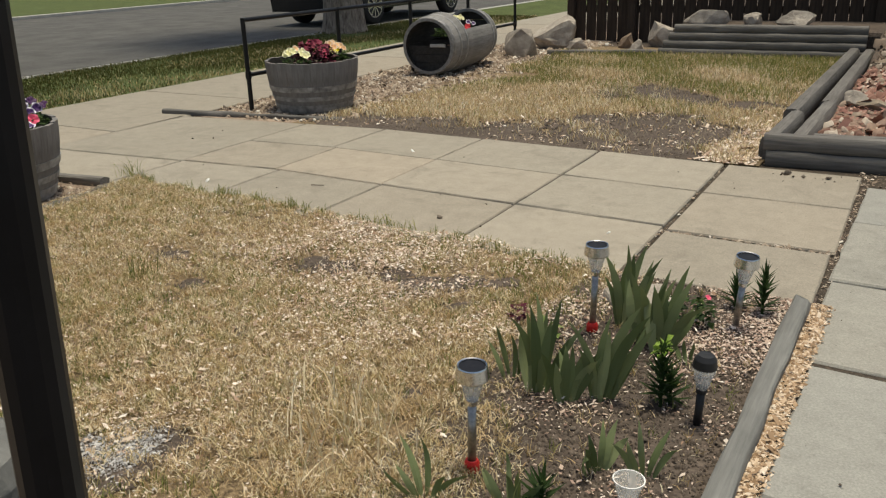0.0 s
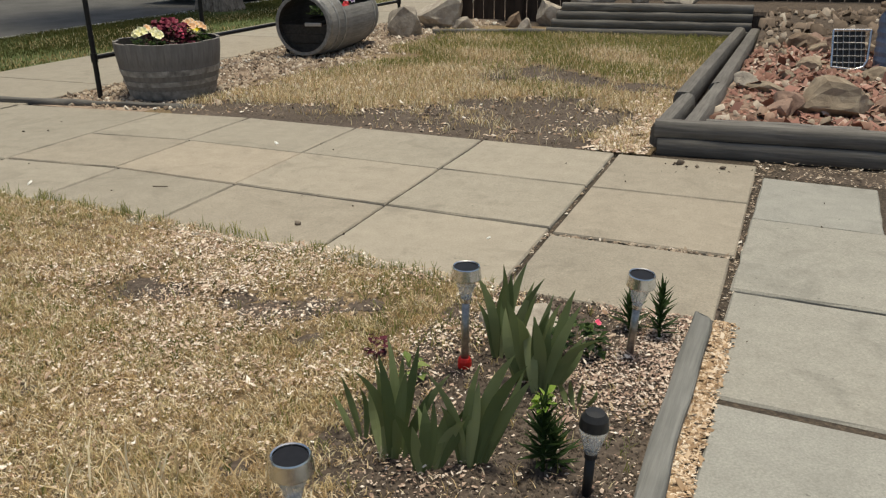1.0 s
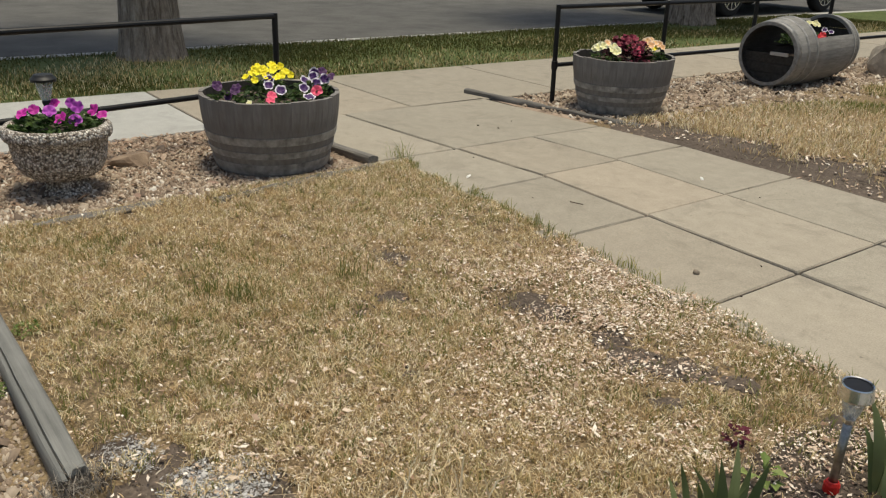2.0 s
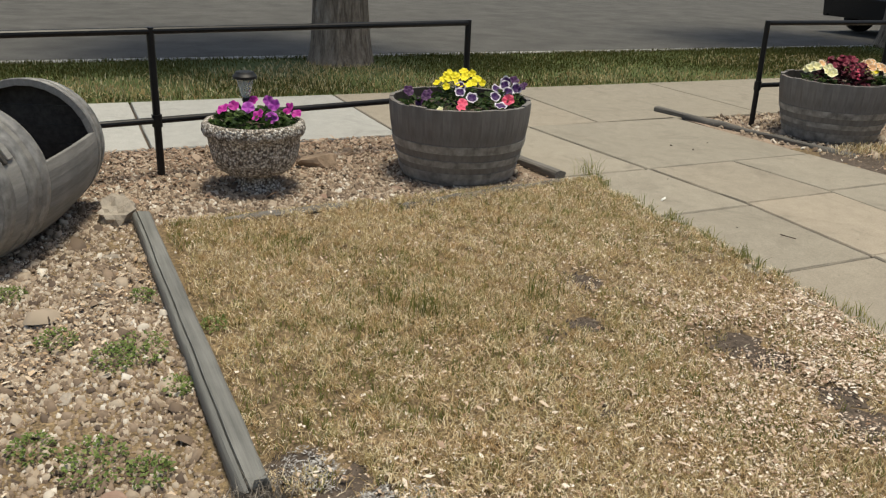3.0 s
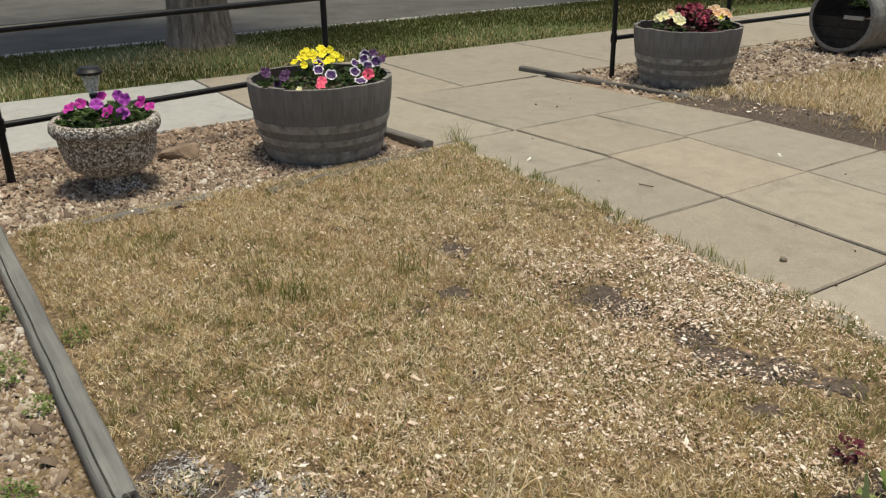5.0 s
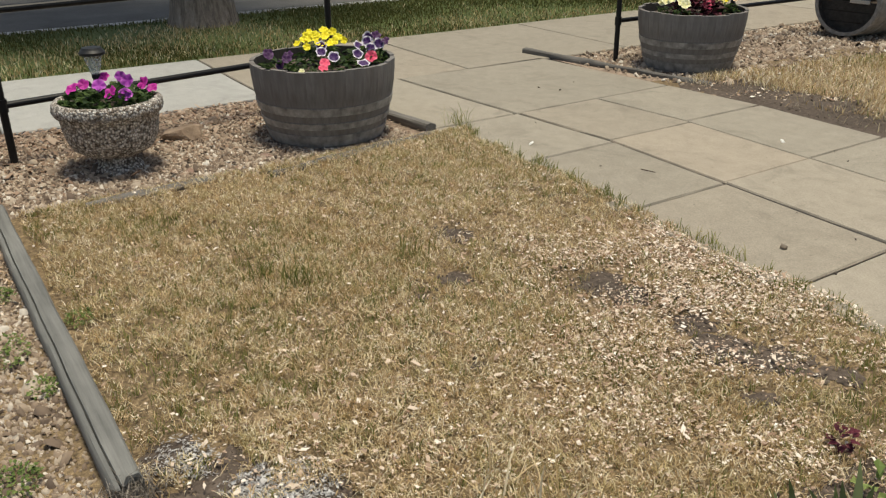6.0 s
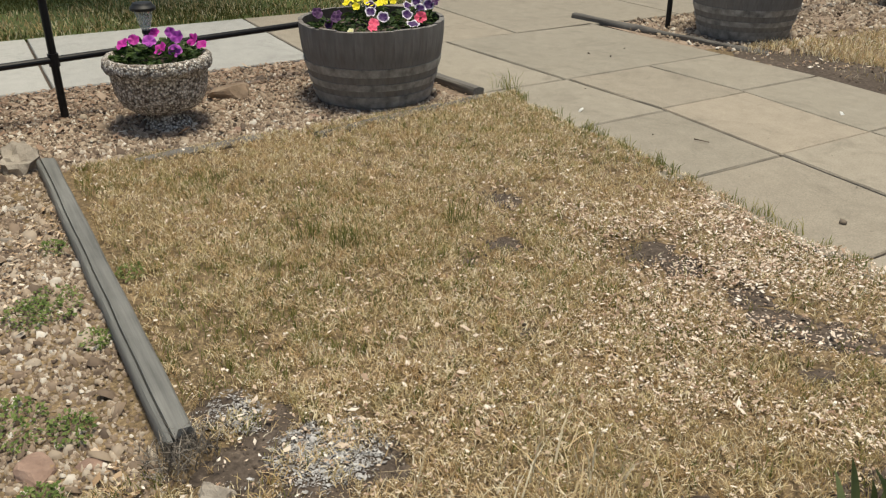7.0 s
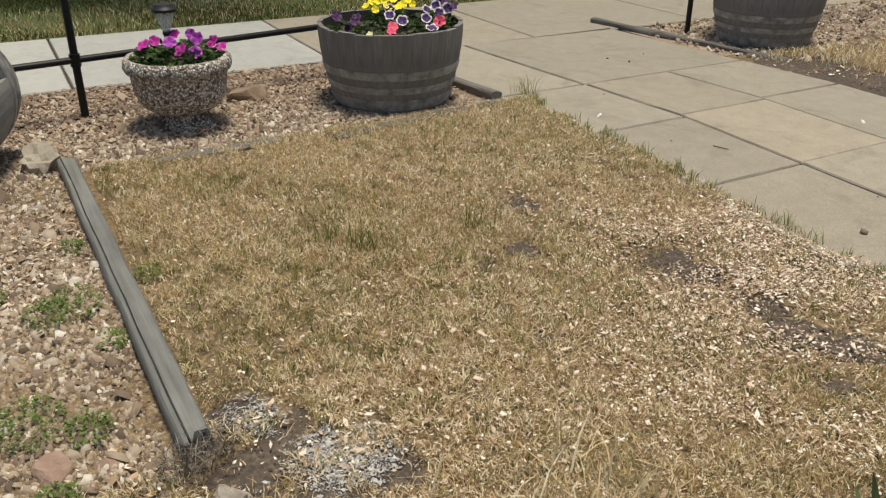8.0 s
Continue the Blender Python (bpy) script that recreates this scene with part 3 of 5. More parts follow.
timber((-2.31, 4.20, -0.02), (-2.16, 3.25, -0.026), 0.06, 0.04, "sunken grey board between gravel and lawn", "lawn edging", 6)
timber((-2.235, 3.02, -0.026), (-2.185, 2.45, -0.024), 0.06, 0.042, "sunken grey board between gravel and lawn", "lawn edging", 7)
GB = "rock garden timbers"
timber((0.80, 6.19, -0.02), (3.4, 6.33, -0.02), 0.10, 0.095, "lower grey timber of the rock garden wall", GB, 8)
timber((0.78, 6.20, 0.07), (3.4, 6.34, 0.07), 0.10, 0.095, "upper grey timber of the rock garden wall", GB, 9)
timber((1.02, 6.30, 0.07), (1.75, 6.34, 0.07), 0.07, 0.09, "short grey timber behind the rock garden wall", GB, 10)
timber((0.79, 6.27, -0.02), (0.80, 7.15, -0.02), 0.10, 0.15, "grey timber with a rotten dark end", GB, 11)
timber((0.93, 6.27, -0.02), (0.94, 7.6, -0.02), 0.10, 0.15, "grey timber beside the red stones", GB, 12)
timber((0.76, 7.2, -0.02), (0.75, 10.9, -0.02), 0.11, 0.15, "long grey timber between lawn and rock garden", GB, 13)
timber((0.92, 7.65, -0.02), (0.89, 10.9, -0.02), 0.11, 0.14, "long grey timber along the red stones", GB, 14)
for k in range(4):
    timber((-1.28 + 0.05 * k, 10.95 + 0.03 * k, -0.02 + 0.085 * k), (0.84, 11.02 + 0.03 * k, -0.02 + 0.085 * k), 0.10, 0.09, "stacked grey timber of the back terrace", "terrace timbers", 20 + k)
timber((-2.5, 10.6, -0.02), (-1.3, 10.93, -0.02), 0.08, 0.07, "low grey timber before the rocks", "terrace timbers", 30)
sheet("terrace", -1.2, 4.0, 11.1, 12.9, 0.27, 0.3, M["soil"], "raised earth terrace held by timbers", "ground", 0.05)


# ---------------- black pipe rail ----------------
def rail_fence(name, posts, label, h=0.715, low=0.285):
    ob = thing(name, label, "railing")
    for x, y in posts:
        part("post", tube(bmesh.new(), (x, y, -0.15), (x, y, h + 0.017), 0.0185, 14), M["iron"], ob, smooth=False)
    for (x0, y0), (x1, y1) in zip(posts, posts[1:]):
        for z, r in ((h, 0.0175), (low, 0.0165)):
            part("rail", tube(bmesh.new(), (x0, y0, z), (x1, y1, z), r, 12), M["iron"], ob)
    for x, y in posts:
        bm = tube(bmesh.new(), (x, y, low - 0.03), (x, y, low + 0.03), 0.025, 12)
        part("sleeve", bm, M["iron"], ob)
    return ob


rail_fence("pipe_rail", [(-2.66, 0.45), (-2.99, 2.28), (-3.33, 4.12)], "black painted pipe rail beside the gravel bed")
rail_fence("pipe_rail", [(-3.25, 6.38), (-3.25, 7.6), (-3.25, 8.82), (-3.25, 10.04), (-3.25, 11.26)], "black painted pipe rail beyond the path")
post_near = thing("handrail_post", "black round handrail post close to the steps", "railing")
part("post", tube(bmesh.new(), (-0.033, -0.02, -0.03), (0.020, 0.012, 1.6), 0.0105, 16), M["iron"], post_near)
post_near.matrix_basis = pose(1.3815, 1.4425, 0)

newel = thing("newel_post", "grey weathered wooden newel post with a rounded top", "post", pose(1.23, 1.489, 0, 0, 0, 25))
part("shaft", box(bmesh.new(), -0.03, 0.03, -0.03, 0.03, -0.03, 0.905, 0.008), M["log"], newel)
part("cap", box(bmesh.new(), -0.034, 0.034, -0.034, 0.034, 0.906, 0.95, 0.016), M["log"], newel, "rounded grey cap")


# ---------------- barrels and tubs ----------------
def stave_bm(radius, z0, z1, a, thick, n=7):
    """One stave standing at angle zero, half-width a radians."""
    bm = bmesh.new()
    rows = []
    for k in range(n + 1):
        z = z0 + (z1 - z0) * k / n
        r = radius(z)
        g = 0.00015 / r
        rows.append([bm.verts.new((q * math.cos(s), q * math.sin(s), z)) for q, s in ((r, -a + g), (r + 0.001, 0), (r, a - g), (r - thick, a - g), (r - thick, -a + g))])
    for p, q in zip(rows, rows[1:]):
        for i in range(5):
            bm.faces.new((p[i], p[(i + 1) % 5], q[(i + 1) % 5], q[i]))
    bm.faces.new(rows[0][::-1])
    bm.faces.new(rows[-1])
    bm.faces.ensure_lookup_table()
    # inner faces take the second, shade-darkened material
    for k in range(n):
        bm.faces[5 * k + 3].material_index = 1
    return bm


def stave(bm, material, parent):
    """A stave: weathered outside, its inner face coloured dark for the shade within."""
    ob = part("stave", bm, material, parent)
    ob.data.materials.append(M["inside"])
    return ob


def hoop_bm(radius, z0, z1, out=0.004, n=40):
    return lathe(bmesh.new(), [(radius(z0) - 0.004, z0), (radius(z0) + out, z0), (radius(z1) + out, z1), (radius(z1) - 0.004, z1)], n, close=False)


def tub(label, m, r0, r1, h, seed):
    ob = thing("planter_tub", label, "planter", m, "half barrel planters")
    radius = lambda z: r0 + (r1 - r0) * math.sin(min(z / h, 1) * math.pi / 2)
    n, shared = 24, []
    g = random.Random(seed)
    for k in range(3):
        shared.append(stave(stave_bm(radius, 0.0, h - 0.003 * k, math.pi / n, 0.022), M["stave"], ob))
    for i in range(n):
        s = shared[i] if i < 3 else new("stave", shared[g.randrange(3)].data)
        s.parent = ob
        s.rotation_euler[2] = 2 * math.pi * i / n
    for z, w in ((0.012, 0.055), (0.25 * h, 0.034), (0.43 * h, 0.042)):
        part("hoop", hoop_bm(radius, z, z + w, 0.0055, 48), M["hoop"], ob, "dull grey metal hoop")
    bm = lathe(bmesh.new(), [(0.02, 0.02), (r1 - 0.02, h - 0.075), (r1 - 0.05, h - 0.055), (0.1, h - 0.045), (0.01, h - 0.04)], 28, close=False)
    part("soil", rough_up(bm, 0.012, 14, seed), M["soil"], ob, "dark potting soil")
    return ob


tub("weathered grey half barrel planter with mixed petunias", pose(-2.66, 3.77, 0.0), 0.295, 0.372, 0.40, 1)
tub("weathered grey half barrel planter behind the path edging", pose(-2.83, 6.68, 0.0), 0.295, 0.372, 0.40, 2)


def lying_barrel(label, m, L, r_end, r_mid, gap, cut, hoops):
    """A barrel on its side (axis along local z), with staves sawn out over the angles of gap between z = cut."""
    ob = thing("barrel_planter", label, "planter", m, "lying barrel planters")
    radius = lambda z: r_end + (r_mid - r_end) * math.sin(min(max(z / L, 0), 1) * math.pi) ** 0.8
    n = 26
    full = stave_bm(radius, 0.0, L, math.pi / n, 0.026, 12)
    low, high = stave_bm(radius, 0.0, cut[0], math.pi / n, 0.026, 5), stave_bm(radius, cut[1], L, math.pi / n, 0.026, 5)
    full, low, high = (stave(b, M["barrel"], ob) for b in (full, low, high))
    used = set()
    for i in range(n):
        a = 2 * math.pi * i / n
        opened = (math.degrees(a) - gap[0]) % 360 <= gap[1] - gap[0]
        for src in ((low, high) if opened else (full,)):
            s = src if src not in used else new("stave", src.data)
            used.add(src)
            s.parent = ob
            s.rotation_euler[2] = a
    for z, w in hoops:
        part("hoop", hoop_bm(radius, z, z + w, 0.0045, 52), M["hoop"], ob, "dull grey metal hoop", True)
    return ob, radius


def planks_disc(ob, r, z, material, n=6, half=False):
    """A barrel head of boards."""
    for k in range(n):
        x0, x1 = -r + 2 * r * k / n, -r + 2 * r * (k + 1) / n
        if half and x1 > 0.05:
            continue
        bm = bmesh.new()
        pts = []
        for x in np.linspace(x0 + 0.002, x1 - 0.002, 6):
            pts.append((float(x), math.sqrt(max(r * r - float(x) ** 2, 0))))
        ring = [(x, y) for x, y in pts] + [(x, -y) for x, y in pts[::-1]]
        lo = [bm.verts.new((x, y, z)) for x, y in ring]
        hi = [bm.verts.new((x, y, z + 0.02)) for x, y in ring]
        for i in range(len(ring)):
            j = (i + 1) % len(ring)
            bm.faces.new((lo[i], lo[j], hi[j], hi[i]))
        bm.faces.new(lo[::-1])
        bm.faces.new(hi)
        bmesh.ops.remove_doubles(bm, verts=bm.verts, dist=0.0005)
        bmesh.ops.recalc_face_normals(bm, faces=bm.faces)
        part("head_board", bm, material, ob)


def along(x, y, z, dx, dy):
    """Frame with local z along (dx, dy) and local x straight up."""
    d = Vector((dx, dy, 0)).normalized()
    up = Vector((0, 0, 1))
    s = d.cross(up)
    return Matrix(((up.x, s.x, d.x, x), (up.y, s.y, d.y, y), (up.z, s.z, d.z, z), (0, 0, 0, 1)))


bA, rA = lying_barrel("grey weathered barrel lying on its side, sawn open for flowers", along(-2.872, 8.531, 0.295, math.cos(1.686), math.sin(1.686)), 1.22, 0.27, 0.312, (-28, 58), (0.33, 1.05), ((0.004, 0.05), (0.15, 0.035), (0.29, 0.035), (1.055, 0.035), (1.165, 0.05)))
# heads wear the inside colour, so their shade is painted in
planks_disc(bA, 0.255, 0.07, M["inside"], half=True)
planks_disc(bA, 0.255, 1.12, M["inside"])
part("broken_board", box(bmesh.new(), -0.012, 0.018, 0.0, 0.165, 0.045, 0.066, 0.004), M["pale_board"], bA, "pale broken board across the barrel mouth")
SLOT = radians(57)
bB, rB = lying_barrel("large grey weathered barrel on its side with sawn opening", along(-1.82, 1.41, 0.285, math.cos(2.753), math.sin(2.753)), 0.95, 0.262, 0.305, (-62, 74), (0.30, 0.82), ((0.003, 0.055), (0.135, 0.06), (0.23, 0.055), (0.825, 0.035), (0.892, 0.055)))
# far head, likewise painted with the hollow's shade
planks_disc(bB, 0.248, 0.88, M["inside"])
planks_disc(bB, 0.248, 0.085, M["head"], n=4)
# no hole is cut: a dark box gives the slot's shade; the block is wood
for k, (z0, z1, mt) in enumerate(((0.066, 0.088, "inside"), (0.091, 0.128, "barrel"))):
    bm = box(bmesh.new(), 0.262, 0.283 + 0.006 * k, -0.042 + 0.012 * k, 0.038 - 0.008 * k, z0, z1, 0.003)
    part(("slot", "block")[k], bm, M[mt], bB, ("dark box painted as the shade of a sawn slot", "loose wooden block beside the slot")[k]).rotation_euler[2] = SLOT
for ob, r, L, start in ((bA, 0.27, 1.1, 0.1), (bB, 0.262, 0.86, 0.12)):
    bm = bmesh.new()
    ring = [(r * 0.93 * math.cos(a), r * 0.93 * math.sin(a)) for a in np.linspace(math.pi * 0.62, math.pi * 1.38, 14)]
    lo, hi = [bm.verts.new((x, y, start)) for x, y in ring], [bm.verts.new((x, y, L)) for x, y in ring]
    bm.faces.new(lo)
    bm.faces.new(hi[::-1])
    for k in range(len(ring)):
        n = (k + 1) % len(ring)
        bm.faces.new((lo[k], hi[k], hi[n], lo[n]))
    bmesh.ops.recalc_face_normals(bm, faces=bm.faces)
    part("soil", bm, M["soil"], ob, "dark potting soil")


# ---------------- stone urn ----------------
urn = thing("stone_urn", "exposed aggregate concrete urn full of magenta petunias", "planter", pose(-2.67, 2.69, 0))
bm = lathe(bmesh.new(), [(0.09, 0.08), (0.145, 0.085), (0.18, 0.11), (0.203, 0.155), (0.214, 0.21), (0.22, 0.262), (0.238, 0.272), (0.246, 0.29), (0.243, 0.318), (0.23, 0.333), (0.212, 0.332), (0.2, 0.31), (0.19, 0.28), (0.02, 0.27)], 48)
part("bowl", rough_up(bm, 0.003, 45), M["aggregate"], urn, smooth=True)
part("foot", lathe(bmesh.new(), [(0.12, -0.02), (0.115, 0.015), (0.09, 0.03), (0.085, 0.07), (0.095, 0.085)], 32), M["aggregate"], urn, smooth=True)
part("soil", rough_up(lathe(bmesh.new(), [(0.2, 0.295), (0.13, 0.305), (0.02, 0.315)], 24), 0.008, 20), M["soil"], urn)


# ---------------- trees, car, board fence ----------------
def tree(x, y, r, seed, label):
    ob = thing("street_tree", label, "tree", pose(x, y, 0), "street trees")
    g = random.Random(seed)
    bm = bmesh.new()
    rows = []
    n = 40
    for k, (z, f) in enumerate(((-0.05, 1.3), (0.08, 1.16), (0.25, 1.08), (0.6, 1.0), (1.2, 0.95), (2.2, 0.88), (3.4, 0.8), (4.4, 0.62))):
        row = []
        for i in range(n):
            a = 2 * math.pi * i / n
            d = r * f * (1 + 0.07 * noise.noise((math.cos(a) * 3, math.sin(a) * 3, z * 0.7 + seed)) + 0.05 * math.sin(a * 13 + z * 1.3 + 2 * noise.noise((z * 2, a, seed))))
            row.append(bm.verts.new((d * math.cos(a), d * math.sin(a), z)))
        rows.append(row)
    for p, q in zip(rows, rows[1:]):
        for i in range(n):
            bm.faces.new((p[i], p[(i + 1) % n], q[(i + 1) % n], q[i]))
    bm.faces.new(rows[-1])
    part("trunk", bm, M["bark"], ob, smooth=True)
    pts = []
    for k in range(7):
        a = 2 * math.pi * k / 7 + g.uniform(-0.3, 0.3)
        end = Vector((math.cos(a) * g.uniform(0.8, 1.6) - 1.2, math.sin(a) * g.uniform(0.8, 1.6), g.uniform(5.8, 7.8)))
        part("limb", tube(bmesh.new(), (0.1 * math.cos(a), 0.1 * math.sin(a), 3.9), end, r * 0.42, 9, r * 0.1), M["bark"], ob)
        pts += [end.lerp(Vector((0, 0, 4.2)), s) + Vector((g.gauss(0, 0.5), g.gauss(0, 0.5), g.gauss(0.3, 0.4))) for s in (0.0, 0.15, 0.3, 0.45) for _ in range(3)]
    gg = np.random.RandomState(seed)
    c = np.array([p[:] for p in pts])[gg.randint(0, len(pts), 6000)] + gg.normal(0, 0.42, (6000, 3))
    q = gg.normal(0, 1, (6000, 2, 3)) * 0.07
    v = np.stack([c - q[:, 0], c + q[:, 1], c + q[:, 0], c - q[:, 1]], 1).reshape(-1, 3)
    f = (np.array([[0, 1, 2], [0, 2, 3]])[None] + 4 * np.arange(6000)[:, None, None]).reshape(-1, 3)
    crown = cloud("crown", v, f, M["leaf"], "loose crown of green leaves", "")
    crown.parent = ob
    return ob


tree(-6.85, 4.42, 0.26, 5, "street tree trunk with furrowed grey-brown bark")
tree(-7.0, 12.6, 0.30, 6, "second street tree with a broad grey trunk")


def wheel(ob, x, y, s):
    w = part("wheel", lathe(bmesh.new(), [(0.20, -0.10), (0.31, -0.11), (0.345, -0.08), (0.35, 0), (0.345, 0.08), (0.31, 0.11), (0.20, 0.10)], 40), M["tyre"], ob, "black tyre with alloy rim", True)
    w.matrix_basis = Matrix.Translation((x, y, 0.26)) @ Matrix.Rotation(radians(90), 4, "Y")
    rim = bmesh.new()
    lathe(rim, [(0.235, 0.06 * s), (0.235, 0.115 * s), (0.215, 0.115 * s), (0.21, 0.06 * s)], 36, close=False)
    for k in range(10):
        box(rim, 0.03, 0.22, -0.011, 0.011, min(0.085 * s, 0.11 * s), max(0.085 * s, 0.11 * s), 0, Matrix.Rotation(2 * math.pi * k / 10, 4, "Z"))
    lathe(rim, [(0.05, 0.07 * s), (0.05, 0.118 * s), (0.01, 0.12 * s)], 16, close=False)
    part("rim", rim, M["steel"], w, "silver alloy rim")


car = thing("parked_car", "dark parked car with silver alloy wheels at the kerb", "car", pose(-9.0, 16.45, 0))
prof = [(-2.3, 0.18), (-2.35, 0.55), (-2.25, 0.78), (-1.25, 0.92), (-0.55, 1.42), (1.2, 1.45), (2.0, 1.0), (2.3, 0.9), (2.35, 0.5), (2.25, 0.2)]
bm = bmesh.new()
cols = []
for x, k in ((-0.86, 0.95), (-0.9, 1.0), (0.9, 1.0), (0.86, 0.95)):
    cols.append([bm.verts.new((x * (0.82 if z > 1.1 else 1), y, 0.18 + (z - 0.18) * (k if z > 0.5 else 1))) for y, z in prof])
for p, q in zip(cols, cols[1:]):
    for i in range(len(prof)):
        j = (i + 1) % len(prof)
        bm.faces.new((p[i], p[j], q[j], q[i]))
bm.faces.new(cols[0])
bm.faces.new(cols[-1][::-1])
bmesh.ops.recalc_face_normals(bm, faces=bm.faces)
bmesh.ops.bevel(bm, geom=[e for e in bm.edges if e.calc_length() > 0.3], offset=0.04, segments=2, affect="EDGES")
part("body", bm, M["car"], car, smooth=False)
for x in (-0.83, 0.83):
    for y in (-1.45, 1.45):
        wheel(car, x, y, 1 if x > 0 else -1)
for x in (-0.6, 0.6):
    part("headlight", box(bmesh.new(), x - 0.17, x + 0.17, -2.33, -2.2, 0.58, 0.72, 0.03), M["steel"], car, "clear headlight")

board_fence = structure(thing("board_fence", "dark brown board fence behind the rocks", "fence"), "dark brown board fence behind the rocks", "fence")
bm0 = box(bmesh.new(), -0.068, 0.068, -0.01, 0.01, -0.15, 1.75, 0.004)
board = part("board", bm0, M["fence"], board_fence)
board.location = (-2.77, 12.3, 0)
for k in range(1, 52):
    b = new("board", board.data)
    b.parent = board_fence
    b.location = (-2.77 + 0.146 * k, 12.3 + random.uniform(-0.006, 0.006), random.uniform(-0.02, 0.02))
for z in (0.35, 1.3):
    part("cross_rail", box(bmesh.new(), -2.87, 4.75, 12.32, 12.37, z, z + 0.09, 0.005), M["fence"], board_fence)
for x in (-2.89, -2.05, 0.85, 3.2):
    part("fence_post", box(bmesh.new(), x - 0.05, x + 0.05, 12.22, 12.32, -0.15, 1.9, 0.008), M["fence"], board_fence)


bank = bmesh.new()
vs = [[bank.verts.new((x, y, z + 0.03 * noise.noise((x * 2.3, y * 2.3, 0)))) for x in np.linspace(0.97, 5.0, 22)] for y, z in ((9.7, 0.03), (10.1, 0.09), (10.5, 0.16), (10.9, 0.23), (11.25, 0.27), (11.4, 0.2))]
for p, q in zip(vs, vs[1:]):
    for i in range(21):
        bank.faces.new((p[i], p[i + 1], q[i + 1], q[i]))
structure(link("earth_bank", bank, M["soil"], smooth=True), "brown earth bank rising to the terrace", "ground")
sheet("rock_garden", 0.98, 6.0, 6.38, 11.15, 0.06, 0.1, M["redgrit"], "red crushed stone of the rock garden", "gravel")


# ---------------- rocks ----------------
def rock(x, y, z, sx, sy, sz, seed, material, label, name="rock", group="garden rocks", turn=0.0, crag=0.05):
    bm = bmesh.new()
    g = random.Random(seed)
    cuts = [(Vector((g.gauss(0, 1), g.gauss(0, 1), g.gauss(0, 0.8))).normalized(), g.uniform(0.5, 0.8)) for _ in range(13)]
    bmesh.ops.create_icosphere(bm, subdivisions=3, radius=1.0)
    for v in bm.verts:
        p = v.co.copy()
        for d, far in cuts:
            over = p.dot(d) - far
            if over > 0:
                p -= d * over * 0.97
        p *= 1 + 0.14 * noise.noise(p * 1.6 + Vector((seed, 0, 0))) + crag * noise.noise(p * 5 + Vector((0, seed, 0))) + 0.5 * crag * noise.noise(p * 11 + Vector((seed, seed, 0)))
        v.co = Vector((p.x * sx, p.y * sy, max(p.z, -0.55) * sz))
    ob = link(name, bm, M[material], smooth=False)
    ob.matrix_basis = pose(x, y, z + 0.5 * sz, 0, 0, turn)
    return tagged(ob, label, "rock", group)


rock(-2.35, 2.04, -0.02, 0.125, 0.115, 0.088, 36, "stone", "pale craggy rock at the end of the lawn timber", crag=0.26)
rock(-0.05, 2.19, -0.015, 0.055, 0.045, 0.04, 29, "stone", "pale stone chunk by the broken timber end", crag=0.12)
rock(-3.0, 3.10, -0.02, 0.125, 0.13, 0.066, 5, "brownstone", "smooth brown boulder in the gravel")
rock(-2.76, 10.45, -0.02, 0.27, 0.27, 0.24, 3, "stone", "large pale boulder beside the barrel")
rock(-2.72, 11.3, -0.02, 0.36, 0.36, 0.29, 4, "stone", "large pale leaning boulder")
rock(-2.4, 11.25, -0.02, 0.17, 0.13, 0.12, 5, "stone", "pale flat-faced rock beside the terrace")
rock(-1.85, 11.5, -0.02, 0.14, 0.12, 0.14, 6, "brownstone", "small brown rock on the terrace")
rock(-1.62, 11.2, -0.02, 0.12, 0.10, 0.10, 7, "stone", "small pale rock beside the terrace")
rock(-1.5, 11.85, -0.02, 0.24, 0.18, 0.23, 8, "stone", "broad pale boulder before the fence")
rock(-0.95, 11.8, 0.26, 0.33, 0.18, 0.16, 9, "stone", "wide pale boulder before the fence")
rock(-0.42, 11.75, 0.26, 0.14, 0.12, 0.10, 10, "stone", "squarish pale rock before the fence")
rock(0.05, 11.7, 0.26, 0.28, 0.15, 0.12, 11, "stone", "long pale boulder before the fence")
rock(1.08, 7.85, 0.05, 0.13, 0.09, 0.08, 12, "stone", "flat pale stone on the red chips")
rock(1.62, 7.15, 0.05, 0.30, 0.19, 0.15, 13, "sandstone", "large buff boulder on the red chips")
for k, (x, y, a, mt) in enumerate(((-0.31, 1.885, 0.075, "redstone"), (-0.05, 1.62, 0.075, "stone"), (-0.29, 1.995, 0.045, "redstone"), (-0.62, 1.98, 0.032, "stone"), (-0.85, 1.80, 0.04, "stone"), (-1.30, 1.90, 0.038, "brownstone"), (-1.62, 1.92, 0.036, "stone"), (-1.9, 1.98, 0.04, "stone"), (-2.42, 2.95, 0.045, "redstone"), (-2.52, 2.75, 0.035, "stone"), (-2.45, 3.35, 0.05, "redstone"), (-2.5, 2.4, 0.035, "stone"), (-2.95, 3.38, 0.04, "brownstone"), (-0.92, 1.62, 0.045, "stone"), (-1.45, 2.03, 0.03, "stone"), (-2.1, 2.02, 0.035, "brownstone"))):
    rock(x, y, -0.014, a, a * 0.7, a * 0.34, 60 + k, mt, "flat stone lying among the gravel", "gravel_stone", "loose gravel stones", 40 * k)
rock(1.98, 7.2, 0.05, 0.12, 0.10, 0.09, 14, "redstone", "reddish rock on the red chips")
for k in range(44):
    g = random.Random(100 + k)
    s = g.uniform(0.06, 0.17)
    rock(g.uniform(1.05, 2.7), g.uniform(6.6, 10.9), 0.05, s, s * g.uniform(0.6, 0.9), s * g.uniform(0.4, 0.7), 30 + k, g.choice(("sandstone", "sandstone", "redstone", "brownstone")), "angular rock on the red chips", turn=g.uniform(0, 180))


